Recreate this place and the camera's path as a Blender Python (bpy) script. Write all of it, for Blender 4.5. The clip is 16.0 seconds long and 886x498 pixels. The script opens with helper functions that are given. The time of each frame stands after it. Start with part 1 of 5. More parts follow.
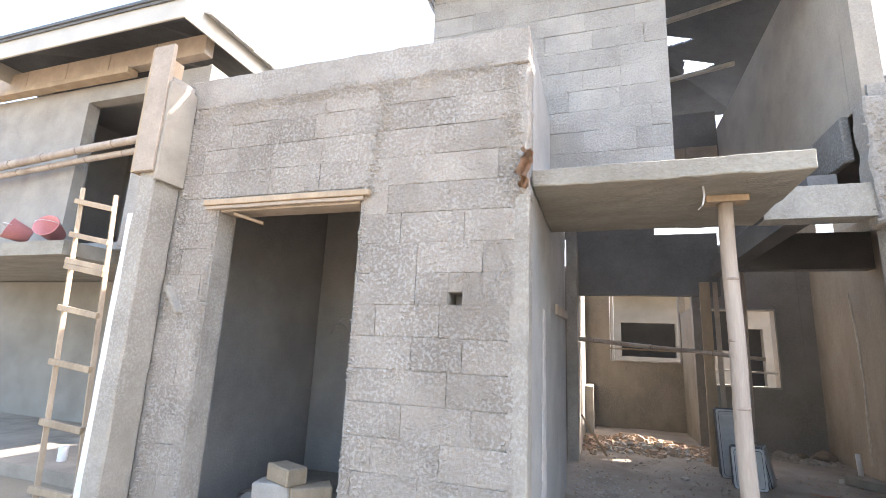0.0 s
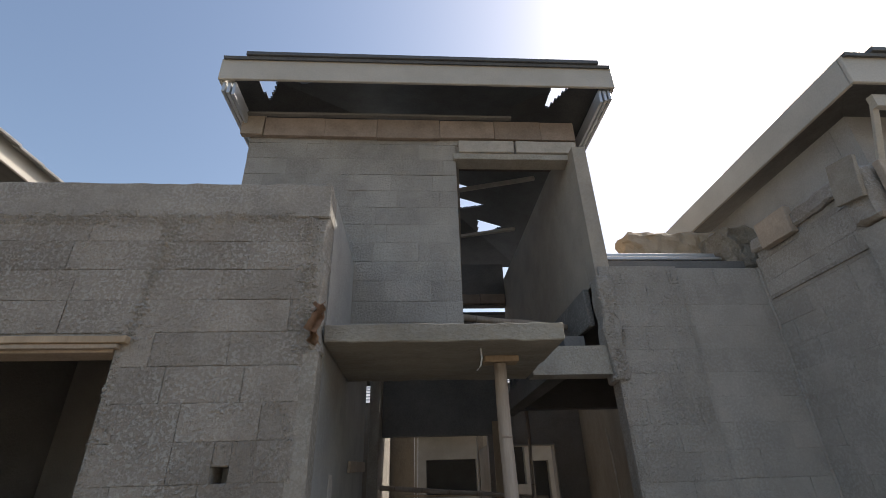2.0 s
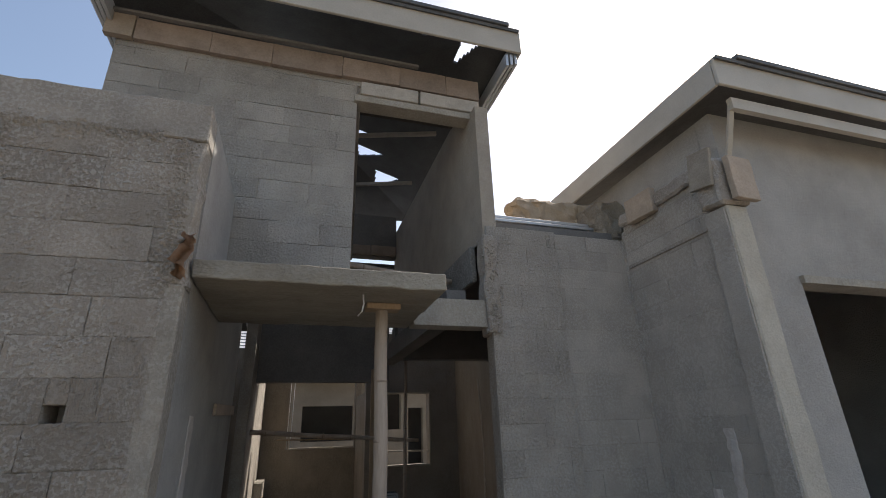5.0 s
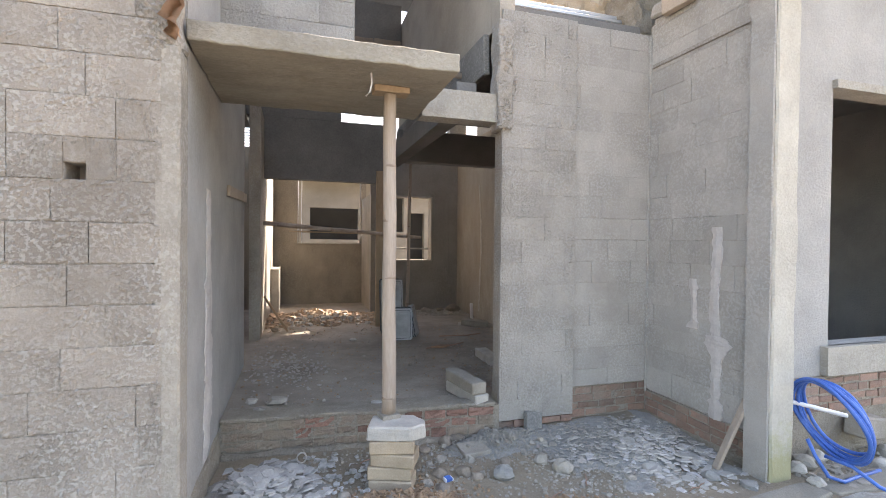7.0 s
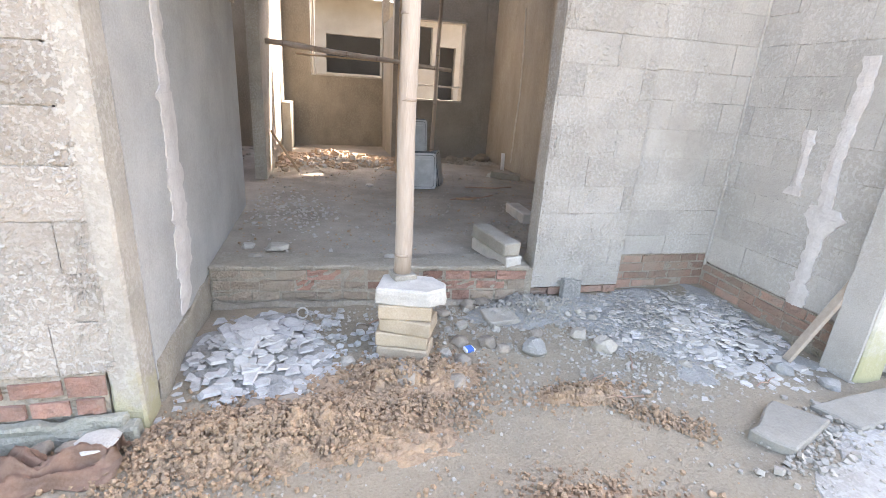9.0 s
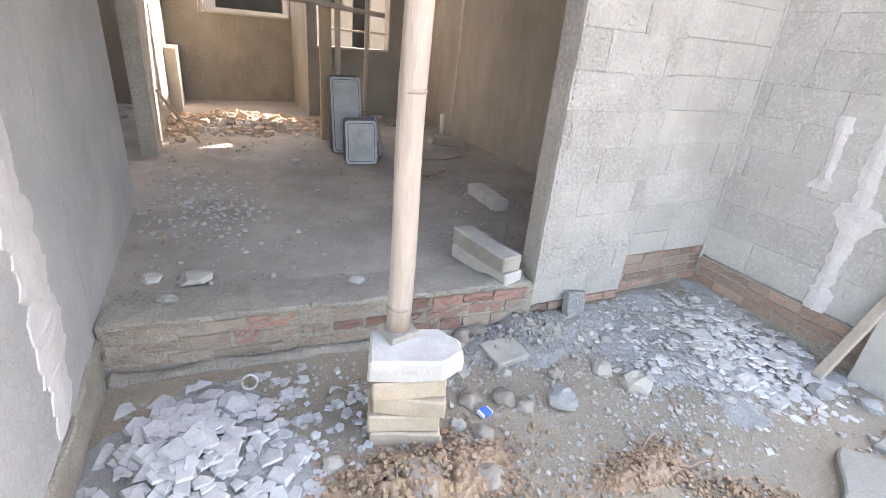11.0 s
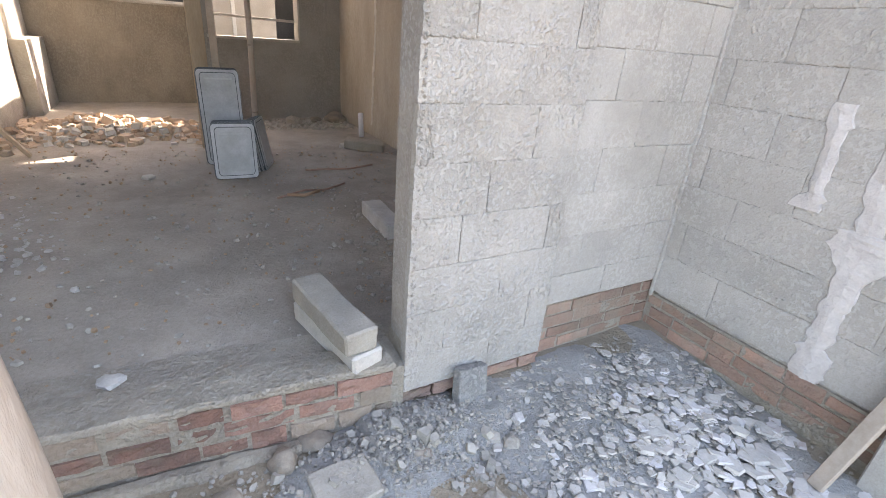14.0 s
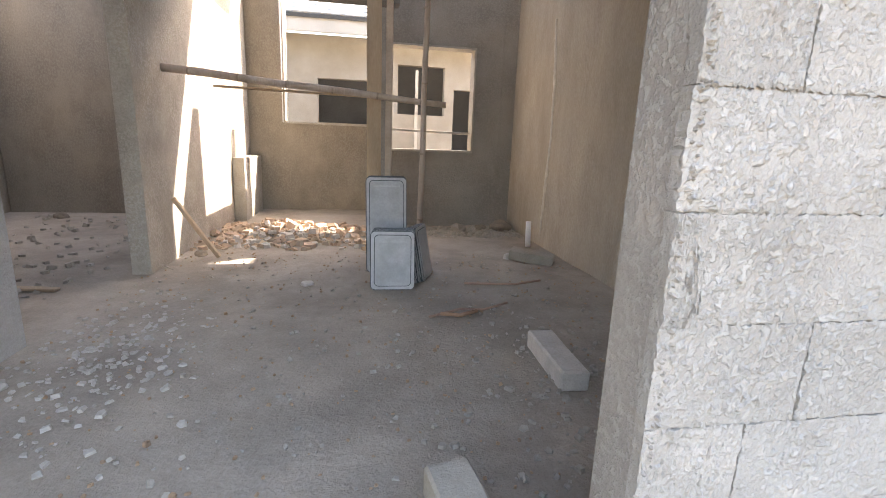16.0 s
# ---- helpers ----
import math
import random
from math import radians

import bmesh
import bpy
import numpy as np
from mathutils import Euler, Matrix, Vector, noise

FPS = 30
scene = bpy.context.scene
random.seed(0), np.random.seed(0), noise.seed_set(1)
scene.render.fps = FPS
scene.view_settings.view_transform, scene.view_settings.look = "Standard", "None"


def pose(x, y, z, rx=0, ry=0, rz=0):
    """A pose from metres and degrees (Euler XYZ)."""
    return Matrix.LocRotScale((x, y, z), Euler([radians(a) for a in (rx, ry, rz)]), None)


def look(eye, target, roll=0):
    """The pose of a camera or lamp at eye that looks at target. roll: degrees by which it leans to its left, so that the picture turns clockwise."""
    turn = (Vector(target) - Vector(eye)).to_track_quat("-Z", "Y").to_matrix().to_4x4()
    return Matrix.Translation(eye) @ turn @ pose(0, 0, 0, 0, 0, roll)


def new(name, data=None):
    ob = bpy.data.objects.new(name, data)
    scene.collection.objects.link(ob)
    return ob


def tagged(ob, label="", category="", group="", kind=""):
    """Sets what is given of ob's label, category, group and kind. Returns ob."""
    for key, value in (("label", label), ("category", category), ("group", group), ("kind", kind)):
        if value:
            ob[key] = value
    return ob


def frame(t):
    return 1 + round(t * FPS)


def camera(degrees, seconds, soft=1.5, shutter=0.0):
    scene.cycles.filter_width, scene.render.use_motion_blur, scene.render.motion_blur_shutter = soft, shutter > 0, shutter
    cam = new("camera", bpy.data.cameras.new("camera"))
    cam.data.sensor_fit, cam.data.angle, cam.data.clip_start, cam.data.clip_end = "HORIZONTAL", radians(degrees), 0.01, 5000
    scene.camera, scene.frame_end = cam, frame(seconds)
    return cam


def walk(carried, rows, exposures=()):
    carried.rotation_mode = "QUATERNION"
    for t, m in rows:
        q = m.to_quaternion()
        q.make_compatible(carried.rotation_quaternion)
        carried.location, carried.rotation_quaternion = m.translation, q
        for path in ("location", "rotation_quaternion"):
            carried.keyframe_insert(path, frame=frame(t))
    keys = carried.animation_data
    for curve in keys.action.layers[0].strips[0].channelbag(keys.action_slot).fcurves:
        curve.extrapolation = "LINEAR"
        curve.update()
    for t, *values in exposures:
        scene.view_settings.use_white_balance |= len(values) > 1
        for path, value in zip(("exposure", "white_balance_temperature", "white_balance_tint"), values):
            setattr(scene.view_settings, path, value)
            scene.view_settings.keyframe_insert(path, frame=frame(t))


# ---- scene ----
cam = camera(86.6, 16.0, 0.52)
METRES, EYE, TILT, LEAN, TURN = 4.3, 1.5, 0.0, 0.0, 18.8
ROWS = [
    (0.0, 0.0, 0.0, 0.0, -0.54, 11.97, -2.53),
    (0.5, 0.0172, -0.0068, 0.0296, -6.4, 20.77, -2.5),
    (1.0, 0.027, -0.013, 0.0494, -13.69, 25.64, -1.02),
    (1.5, 0.0294, -0.0132, 0.0486, -18.32, 27.11, 0.58),
    (2.0, 0.0336, -0.013, 0.0465, -22.01, 27.03, 1.55),
    (2.5, 0.0392, -0.0138, 0.0454, -25.72, 26.3, 2.36),
    (3.0, 0.0422, -0.0135, 0.0438, -28.57, 25.2, 2.82),
    (3.5, 0.044, -0.0128, 0.0433, -31.19, 23.97, 2.78),
    (6.0, 0.0453, -0.0062, 0.0236, -36.55, 15.03, 0.59),
    (6.5, 0.0396, -0.0048, 0.0111, -35.98, 8.64, 0.28),
    (7.0, 0.0424, 0.0075, -0.0042, -36.01, -0.86, -0.58),
    (7.5, 0.0725, 0.0307, -0.0314, -34.35, -10.18, -1.88),
    (8.0, 0.1008, 0.0495, -0.0427, -32.62, -15.92, -2.94),
    (8.5, 0.1199, 0.0927, -0.0477, -32.33, -17.62, -3.34),
    (11.0, 0.1674, 0.3749, -0.0218, -43.84, -24.44, -5.02),
    (11.5, 0.1731, 0.3826, -0.0125, -50.26, -25.21, -5.04),
    (12.0, 0.1923, 0.3841, -0.0134, -54.68, -25.04, -3.78),
    (12.5, 0.2545, 0.386, -0.0343, -55.12, -23.89, -3.61),
    (13.0, 0.3163, 0.398, -0.042, -58.34, -24.45, -5.0),
    (13.5, 0.3726, 0.4199, -0.0457, -55.33, -24.71, -4.88),
    (14.0, 0.4198, 0.4323, -0.0441, -47.7, -24.29, -4.35),
    (14.5, 0.4405, 0.4515, -0.0456, -40.03, -24.19, -3.29),
    (15.0, 0.4677, 0.4741, -0.0551, -36.99, -23.2, -2.6),
    (15.5, 0.4963, 0.5126, -0.0617, -32.45, -18.39, -2.12),
    (16.0, 0.5106, 0.5695, -0.0672, -28.61, -12.72, -2.12),
]
EXPOSURES = [(0.0, 2.58, 6450, 15), (0.5, 2.05, 6450, 15), (1.0, 1.0, 6580, 12), (1.5, 0.45, 6500, 12), (2.5, 0.18, 6550, 12), (3.5, 0.05, 6550, 12), (5.8, 1.05, 6700, 13), (6.0, 1.36, 6720, 13), (6.5, 2.0, 6790, 14), (7.0, 2.31, 7010, 16),
             (7.5, 2.75, 7110, 17), (8.0, 2.9, 7110, 17), (8.5, 3.06, 7110, 17), (11.0, 3.34, 7110, 18), (12.0, 3.24, 7110, 18), (12.4, 3.28, 7110, 18), (13.0, 3.14, 7090, 18), (13.5, 3.02, 7110, 18), (14.2, 3.25, 7110, 18), (15.0, 3.34, 7110, 17), (16.0, 3.34, 7140, 17)]
walk(cam, [(t, pose(0, 0, EYE, TILT, LEAN, TURN) @ pose(METRES * x, METRES * y, METRES * z, 90 + pitch, roll, yaw)) for t, x, y, z, yaw, pitch, roll in ROWS], EXPOSURES)

# ---- light ----
SUN_AZ = math.atan2(0.87, 0.49)      # clockwise from +y
SUN_EL = radians(44)
world = bpy.data.worlds.new("world")
scene.world = world
world.use_nodes = True
wn = world.node_tree.nodes
sky = wn.new("ShaderNodeTexSky")
sky.sky_type, sky.sun_disc = "NISHITA", False
sky.sun_elevation, sky.sun_rotation = SUN_EL, SUN_AZ
sky.dust_density, sky.air_density, sky.ozone_density = 2.5, 1.27, 0.46
wn["Background"].inputs["Strength"].default_value = 0.15
world.node_tree.links.new(sky.outputs[0], wn["Background"].inputs["Color"])
sun_lamp = bpy.data.lights.new("sun", "SUN")
sun_lamp.energy, sun_lamp.angle, sun_lamp.color = 3.6, radians(0.5), (1.0, 0.94, 0.84)
sun_dir = Vector((math.sin(SUN_AZ) * math.cos(SUN_EL), math.cos(SUN_AZ) * math.cos(SUN_EL), math.sin(SUN_EL)))
new("sun", sun_lamp).matrix_world = look(sun_dir * 40, (0, 0, 0))


# ---- materials ----
def material(name, c1, c2, scale=6.0, rough=0.9, bump=0.3, grain=90.0, stain=0.0, stain_col=(0.1, 0.09, 0.08), splat=0.0, vary=0.0, stain_at=0.52, metal=0.0, stretch=(1, 1, 1), bump_dist=0.006):
    m = bpy.data.materials.new(name)
    m.use_nodes = True
    n, l = m.node_tree.nodes, m.node_tree.links
    bsdf = n["Principled BSDF"]
    bsdf.inputs["Metallic"].default_value = metal
    geo = n.new("ShaderNodeNewGeometry")
    mp = n.new("ShaderNodeMapping")
    mp.inputs["Scale"].default_value = stretch
    l.new(geo.outputs["Position"], mp.inputs["Vector"])

    def tex(sc, detail=6.0, roughness=0.6):
        t = n.new("ShaderNodeTexNoise")
        t.inputs["Scale"].default_value, t.inputs["Detail"].default_value, t.inputs["Roughness"].default_value = sc, detail, roughness
        l.new(mp.outputs[0], t.inputs["Vector"])
        return t

    def ramp(src, a, b):
        r = n.new("ShaderNodeMapRange")
        r.inputs["From Min"].default_value, r.inputs["From Max"].default_value = a, b
        l.new(src, r.inputs["Value"])
        return r.outputs[0]

    def mix(f, a, b, kind="MIX"):
        x = n.new("ShaderNodeMix")
        x.data_type, x.blend_type = "RGBA", kind
        for sock, v in ((x.inputs["Factor"], f), (x.inputs["A"], a), (x.inputs["B"], b)):
            if isinstance(v, (tuple, float, int)):
                sock.default_value = (*v, 1) if isinstance(v, tuple) else v
            else:
                l.new(v, sock)
        return x.outputs["Result"]

    big, small = tex(scale), tex(grain, 4.0, 0.7)
    col = mix(ramp(big.outputs["Fac"], 0.35, 0.65), c1, c2)
    col = mix(ramp(small.outputs["Fac"], 0.3, 0.72), mix(0.13, col, (0.05, 0.045, 0.04)), mix(0.06, col, (0.9, 0.88, 0.85)))
    if stain:
        st = tex(scale * 0.35, 8.0, 0.7)
        col = mix(ramp(st.outputs["Fac"], stain_at, stain_at + 0.2 / stain), col, stain_col)
    if vary:
        info = n.new("ShaderNodeObjectInfo")
        hsv = n.new("ShaderNodeHueSaturation")
        mr = n.new("ShaderNodeMapRange")
        mr.inputs["To Min"].default_value, mr.inputs["To Max"].default_value = 1 - vary, 1 + vary
        l.new(info.outputs["Random"], mr.inputs["Value"])
        l.new(mr.outputs[0], hsv.inputs["Value"])
        l.new(col, hsv.inputs["Color"])
        col = hsv.outputs["Color"]
    lump = tex(24.0, 5.0, 0.65)
    hs = n.new("ShaderNodeMath")
    hs.operation = "MULTIPLY_ADD"
    hs.inputs[1].default_value = 1.5
    l.new(lump.outputs["Fac"], hs.inputs[0])
    l.new(small.outputs["Fac"], hs.inputs[2])
    height = hs.outputs[0]
    if splat:
        sp = tex(48.0, 6.0, 0.6)
        s = ramp(sp.outputs["Fac"], 0.49, 0.56)
        where = ramp(tex(2.2, 3.0).outputs["Fac"], 0.30, 0.60)
        mul = n.new("ShaderNodeMath")
        mul.operation = "MULTIPLY"
        l.new(s, mul.inputs[0])
        l.new(where, mul.inputs[1])
        light = n.new("ShaderNodeMath")
        light.operation = "MULTIPLY"
        light.inputs[1].default_value = splat
        l.new(mul.outputs[0], light.inputs[0])
        col = mix(light.outputs[0], col, (0.60, 0.575, 0.535))
        add = n.new("ShaderNodeMath")
        add.operation = "MULTIPLY_ADD"
        add.inputs[1].default_value = 0.5
        l.new(mul.outputs[0], add.inputs[0])
        l.new(height, add.inputs[2])
        height = add.outputs[0]
    b = n.new("ShaderNodeBump")
    b.inputs["Strength"].default_value, b.inputs["Distance"].default_value = bump, bump_dist
    l.new(height, b.inputs["Height"])
    l.new(b.outputs[0], bsdf.inputs["Normal"])
    l.new(col, bsdf.inputs["Base Color"])
    rr = n.new("ShaderNodeMapRange")
    rr.inputs["To Min"].default_value, rr.inputs["To Max"].default_value = max(rough - 0.12, 0.05), min(rough + 0.1, 1.0)
    l.new(big.outputs["Fac"], rr.inputs["Value"])
    l.new(rr.outputs[0], bsdf.inputs["Roughness"])
    return m


BLOCK = material("sandcrete_block", (0.42, 0.385, 0.34), (0.33, 0.303, 0.267), 2.8, 0.95, 0.9, 130, 0.8, (0.265, 0.236, 0.201), 0.25, 0.06, 0.53, bump_dist=0.006)
BLOCK_PALE = material("pale_sandcrete_block", (0.425, 0.392, 0.349), (0.338, 0.313, 0.279), 2.4, 0.95, 0.6, 130, 0.8, (0.255, 0.23, 0.198), 0.28, 0.07, 0.53, bump_dist=0.005)
BLOCK_BROWN = material("weathered_brown_block", (0.385, 0.337, 0.285), (0.275, 0.24, 0.203), 1.9, 0.95, 0.9, 130, 0.7, (0.23, 0.195, 0.16), 0.42, 0.12, 0.5, bump_dist=0.007)
BLOCK_SMOOTH = material("sandcrete_block_fair", (0.41, 0.38, 0.337), (0.315, 0.292, 0.258), 3.0, 0.95, 0.9, 130, 0.8, (0.235, 0.214, 0.188), 0.16, 0.10, 0.53, bump_dist=0.006)
# darker grey block tone, also for a loose block and the edge beam
DARK_BLOCK = material("dark_grey_block", (0.25, 0.24, 0.222), (0.19, 0.182, 0.17), 3.0, 0.9, 0.8, 120, 0.6, (0.15, 0.145, 0.137), 0.3, 0.1, bump_dist=0.012)
MORTAR = material("mortar", (0.385, 0.345, 0.298), (0.285, 0.255, 0.22), 4.0, 0.97, 0.8, 90, 0.5, (0.20, 0.178, 0.154), 0.3)
RENDER_GREY = material("cement_render", (0.425, 0.41, 0.385), (0.335, 0.322, 0.302), 2.0, 0.9, 0.7, 90, 0.6, (0.275, 0.262, 0.243), 0.12)
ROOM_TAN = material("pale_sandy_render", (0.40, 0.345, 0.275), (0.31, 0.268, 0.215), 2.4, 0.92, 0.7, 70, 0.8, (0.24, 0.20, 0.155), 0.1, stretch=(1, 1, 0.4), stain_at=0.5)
ROOM_GREY = material("grey_sandy_render", (0.30, 0.275, 0.24), (0.225, 0.207, 0.182), 2.2, 0.92, 0.6, 70, 0.6, (0.18, 0.163, 0.142), 0.1, stain_at=0.5)
# tan, lightened in the colour to carry sun glare on the upper side wall
UPPER_TAN = material("tan_render_with_glare", (0.44, 0.385, 0.315), (0.35, 0.305, 0.25), 2.4, 0.92, 0.6, 80, 0.6, (0.29, 0.245, 0.19), 0.12)
BAMBOO_NODE = material("bamboo_node", (0.34, 0.265, 0.205), (0.25, 0.19, 0.145), 20.0, 0.8, 0.5, 80)
SMEARED = material("mortar_smeared_brick", (0.35, 0.265, 0.195), (0.27, 0.205, 0.155), 8.0, 0.95, 1.0, 80, 0.8, (0.36, 0.31, 0.24), vary=0.15, stain_at=0.48, bump_dist=0.012)
RENDER_TAN = material("sandy_render", (0.30, 0.256, 0.20), (0.215, 0.184, 0.145), 2.2, 0.92, 0.6, 70, 0.8, (0.155, 0.13, 0.102), 0.1, stretch=(1, 1, 0.65), stain_at=0.48)
COLUMN = material("cast_concrete", (0.44, 0.405, 0.345), (0.335, 0.307, 0.258), 3.4, 0.9, 0.8, 60, 0.6, (0.24, 0.217, 0.18), 0.2)
CREAM_COLUMN = material("cream_cast_concrete", (0.54, 0.505, 0.43), (0.45, 0.415, 0.35), 3.4, 0.9, 0.6, 60, 0.6, (0.34, 0.31, 0.26), 0.15)
SLAB = material("shuttered_concrete", (0.34, 0.31, 0.25), (0.245, 0.22, 0.178), 3.0, 0.92, 0.7, 60, 0.7, (0.17, 0.148, 0.118), 0.12, stretch=(0.6, 1.6, 1))
CORNER = material("smooth_corner_render", (0.39, 0.35, 0.295), (0.29, 0.26, 0.218), 3.4, 0.92, 0.8, 80, 0.6, (0.22, 0.194, 0.16), 0.25)
# one dark grey tone for partition, ceiling, beams and rail
DARK = material("dark_concrete", (0.20, 0.19, 0.18), (0.135, 0.13, 0.125), 1.6, 0.92, 0.35, 50)
WOOD = material("raw_timber", (0.46, 0.34, 0.22), (0.34, 0.245, 0.155), 5.0, 0.8, 0.4, 60, 0.4, (0.2, 0.15, 0.1), vary=0.12, stretch=(1, 1, 0.25))
BOARD = material("formwork_board", (0.44, 0.35, 0.27), (0.34, 0.275, 0.21), 5.0, 0.8, 0.3, 50, 0.4, (0.25, 0.2, 0.16), vary=0.12)
# copy of the board colour, darkened to paint the shade under the roof
SHADED_BOARD = material("shaded_formwork_board", (0.34, 0.26, 0.205), (0.25, 0.19, 0.15), 5.0, 0.85, 0.4, 50, 0.6, (0.17, 0.135, 0.105), vary=0.15)
BAMBOO = material("pale_bamboo", (0.46, 0.38, 0.31), (0.37, 0.295, 0.235), 8.0, 0.75, 0.7, 60, 0.9, (0.25, 0.19, 0.145), stretch=(1, 1, 0.12), stain_at=0.5)
BRICK = material("burnt_brick", (0.33, 0.165, 0.115), (0.235, 0.135, 0.10), 9.0, 0.92, 0.9, 90, 1.0, (0.32, 0.265, 0.20), vary=0.3, stain_at=0.5, bump_dist=0.012)
BRICK_RED = material("fresh_red_brick", (0.50, 0.185, 0.115), (0.41, 0.16, 0.105), 9.0, 0.92, 0.8, 90, 0.6, (0.36, 0.25, 0.18), vary=0.1, stain_at=0.56, bump_dist=0.01)
BRICK_DULL = material("dull_brick", (0.355, 0.205, 0.145), (0.28, 0.18, 0.135), 9.0, 0.92, 0.9, 90, 1.0, (0.30, 0.25, 0.195), vary=0.28, stain_at=0.47, bump_dist=0.01)
BRICK_BED = material("sandy_mortar", (0.385, 0.33, 0.255), (0.295, 0.252, 0.195), 5.0, 0.97, 1.0, 70, 0.5, (0.23, 0.195, 0.15), 0.15, bump_dist=0.012)
SANDBLOCK = material("tan_sand_block", (0.47, 0.368, 0.255), (0.375, 0.293, 0.20), 6.0, 0.95, 0.6, 90, 0.4, (0.30, 0.235, 0.165), vary=0.08)
PALEBLOCK = material("pale_plaster_lump", (0.54, 0.495, 0.435), (0.43, 0.394, 0.345), 9.0, 0.92, 0.5, 110, 0.8, (0.34, 0.302, 0.256), 0.1, bump_dist=0.006, stain_at=0.54)
GREYBLOCK = material("loose_block", (0.37, 0.325, 0.262), (0.285, 0.25, 0.203), 6.0, 0.95, 0.5, 110, 0.6, (0.225, 0.196, 0.158), 0.1, vary=0.08)
GROUND = material("sandy_ground", (0.32, 0.25, 0.168), (0.265, 0.218, 0.154), 1.6, 0.97, 1.0, 80, 0.6, (0.225, 0.195, 0.155), bump_dist=0.012)
MUD = material("loose_red_soil", (0.43, 0.275, 0.155), (0.30, 0.20, 0.125), 11.0, 0.97, 1.0, 70, 0.6, (0.33, 0.26, 0.185), bump_dist=0.012)
FLOOR = material("dusty_floor", (0.385, 0.325, 0.257), (0.275, 0.234, 0.187), 2.6, 0.95, 1.0, 60, 0.9, (0.20, 0.17, 0.137), bump_dist=0.008, stain_at=0.5)
PAD = material("screed_pad", (0.40, 0.385, 0.358), (0.305, 0.29, 0.264), 4.5, 0.85, 0.8, 60, 0.9, (0.265, 0.235, 0.19), 0.25, stain_at=0.5)
CHIP_WHITE = material("plaster_chips", (0.51, 0.488, 0.455), (0.36, 0.343, 0.318), 9.0, 0.9, 0.6, 80, 0.5, (0.30, 0.275, 0.24))
CHIP_GREY = material("concrete_chips", (0.40, 0.36, 0.302), (0.285, 0.257, 0.217), 9.0, 0.92, 0.5, 80)
DUST = material("cement_dust", (0.36, 0.343, 0.315), (0.28, 0.266, 0.243), 6.0, 0.97, 1.0, 90, 0.6, (0.27, 0.235, 0.19), bump_dist=0.012)
SLAB_TAN = material("worn_slab", (0.31, 0.28, 0.232), (0.245, 0.222, 0.184), 4.0, 0.95, 0.8, 90, 0.6, (0.195, 0.175, 0.145), bump_dist=0.008)
CHIP_TAN = material("sunlit_rubble", (0.52, 0.36, 0.24), (0.40, 0.31, 0.23), 9.0, 0.92, 0.5, 80)
CHIP_PALE = material("pale_chips", (0.50, 0.455, 0.40), (0.38, 0.348, 0.305), 9.0, 0.92, 0.5, 80)
STONE = material("river_stone", (0.31, 0.245, 0.18), (0.215, 0.178, 0.138), 9.0, 0.9, 0.6, 60, 0.5, (0.19, 0.16, 0.13), vary=0.25)
FASCIA = material("cream_fascia", (0.52, 0.48, 0.41), (0.44, 0.405, 0.345), 2.0, 0.55, 0.15, 60, 0.3, (0.33, 0.30, 0.255))
ROOFING = material("slate_roofing", (0.085, 0.09, 0.095), (0.06, 0.063, 0.068), 4.0, 0.6, 0.3, 60)
# even dark brown for the sheet that closes the roof space
SHEET = material("dark_brown_lining", (0.10, 0.08, 0.062), (0.065, 0.052, 0.042), 3.0, 0.85, 0.3, 50)
METAL = material("zinc_purlin", (0.68, 0.69, 0.70), (0.58, 0.59, 0.60), 4.0, 0.4, 0.1, 60, metal=0.6)
TILE = material("grey_tray", (0.50, 0.505, 0.51), (0.40, 0.405, 0.41), 9.0, 0.55, 0.3, 60, 0.7, (0.32, 0.31, 0.29), vary=0.08, stain_at=0.5)
TILE_EDGE = material("grey_tray_edge", (0.05, 0.06, 0.068), (0.04, 0.048, 0.055), 6.0, 0.5, 0.1, 60)
BLUE = material("blue_hose", (0.03, 0.14, 0.52), (0.025, 0.115, 0.45), 9.0, 0.35, 0.1, 60)
PINK = material("pink_plastic", (0.62, 0.25, 0.25), (0.55, 0.21, 0.215), 6.0, 0.5, 0.1, 60)
PVC = material("white_pvc", (0.75, 0.75, 0.76), (0.66, 0.66, 0.68), 5.0, 0.4, 0.05, 60)
TARP = material("rust_tarp", (0.40, 0.235, 0.155), (0.27, 0.16, 0.11), 6.0, 0.75, 0.5, 60, 0.5, (0.2, 0.165, 0.14))
CLOTH = material("brown_cloth", (0.46, 0.27, 0.15), (0.36, 0.20, 0.11), 12.0, 0.85, 0.4, 90)
PATCH = material("pale_filler", (0.59, 0.545, 0.51), (0.49, 0.45, 0.42), 8.0, 0.9, 0.8, 70, 0.6, (0.40, 0.363, 0.33))
KERB = material("greenish_kerb_concrete", (0.30, 0.285, 0.225), (0.225, 0.218, 0.17), 5.0, 0.92, 0.8, 70, 0.6, (0.19, 0.185, 0.13), 0.1, bump_dist=0.01)
# cream, darkened in the colour for the shade on the far wall
CREAM_WALL = material("cream_paint_with_shade", (0.36, 0.315, 0.25), (0.29, 0.252, 0.198), 2.2, 0.85, 0.3, 60, 0.5, (0.25, 0.215, 0.168))
ROOM_SHADE = material("room_shade_dark", (0.11, 0.112, 0.116), (0.08, 0.082, 0.085), 2.0, 0.95, 0.2, 40)


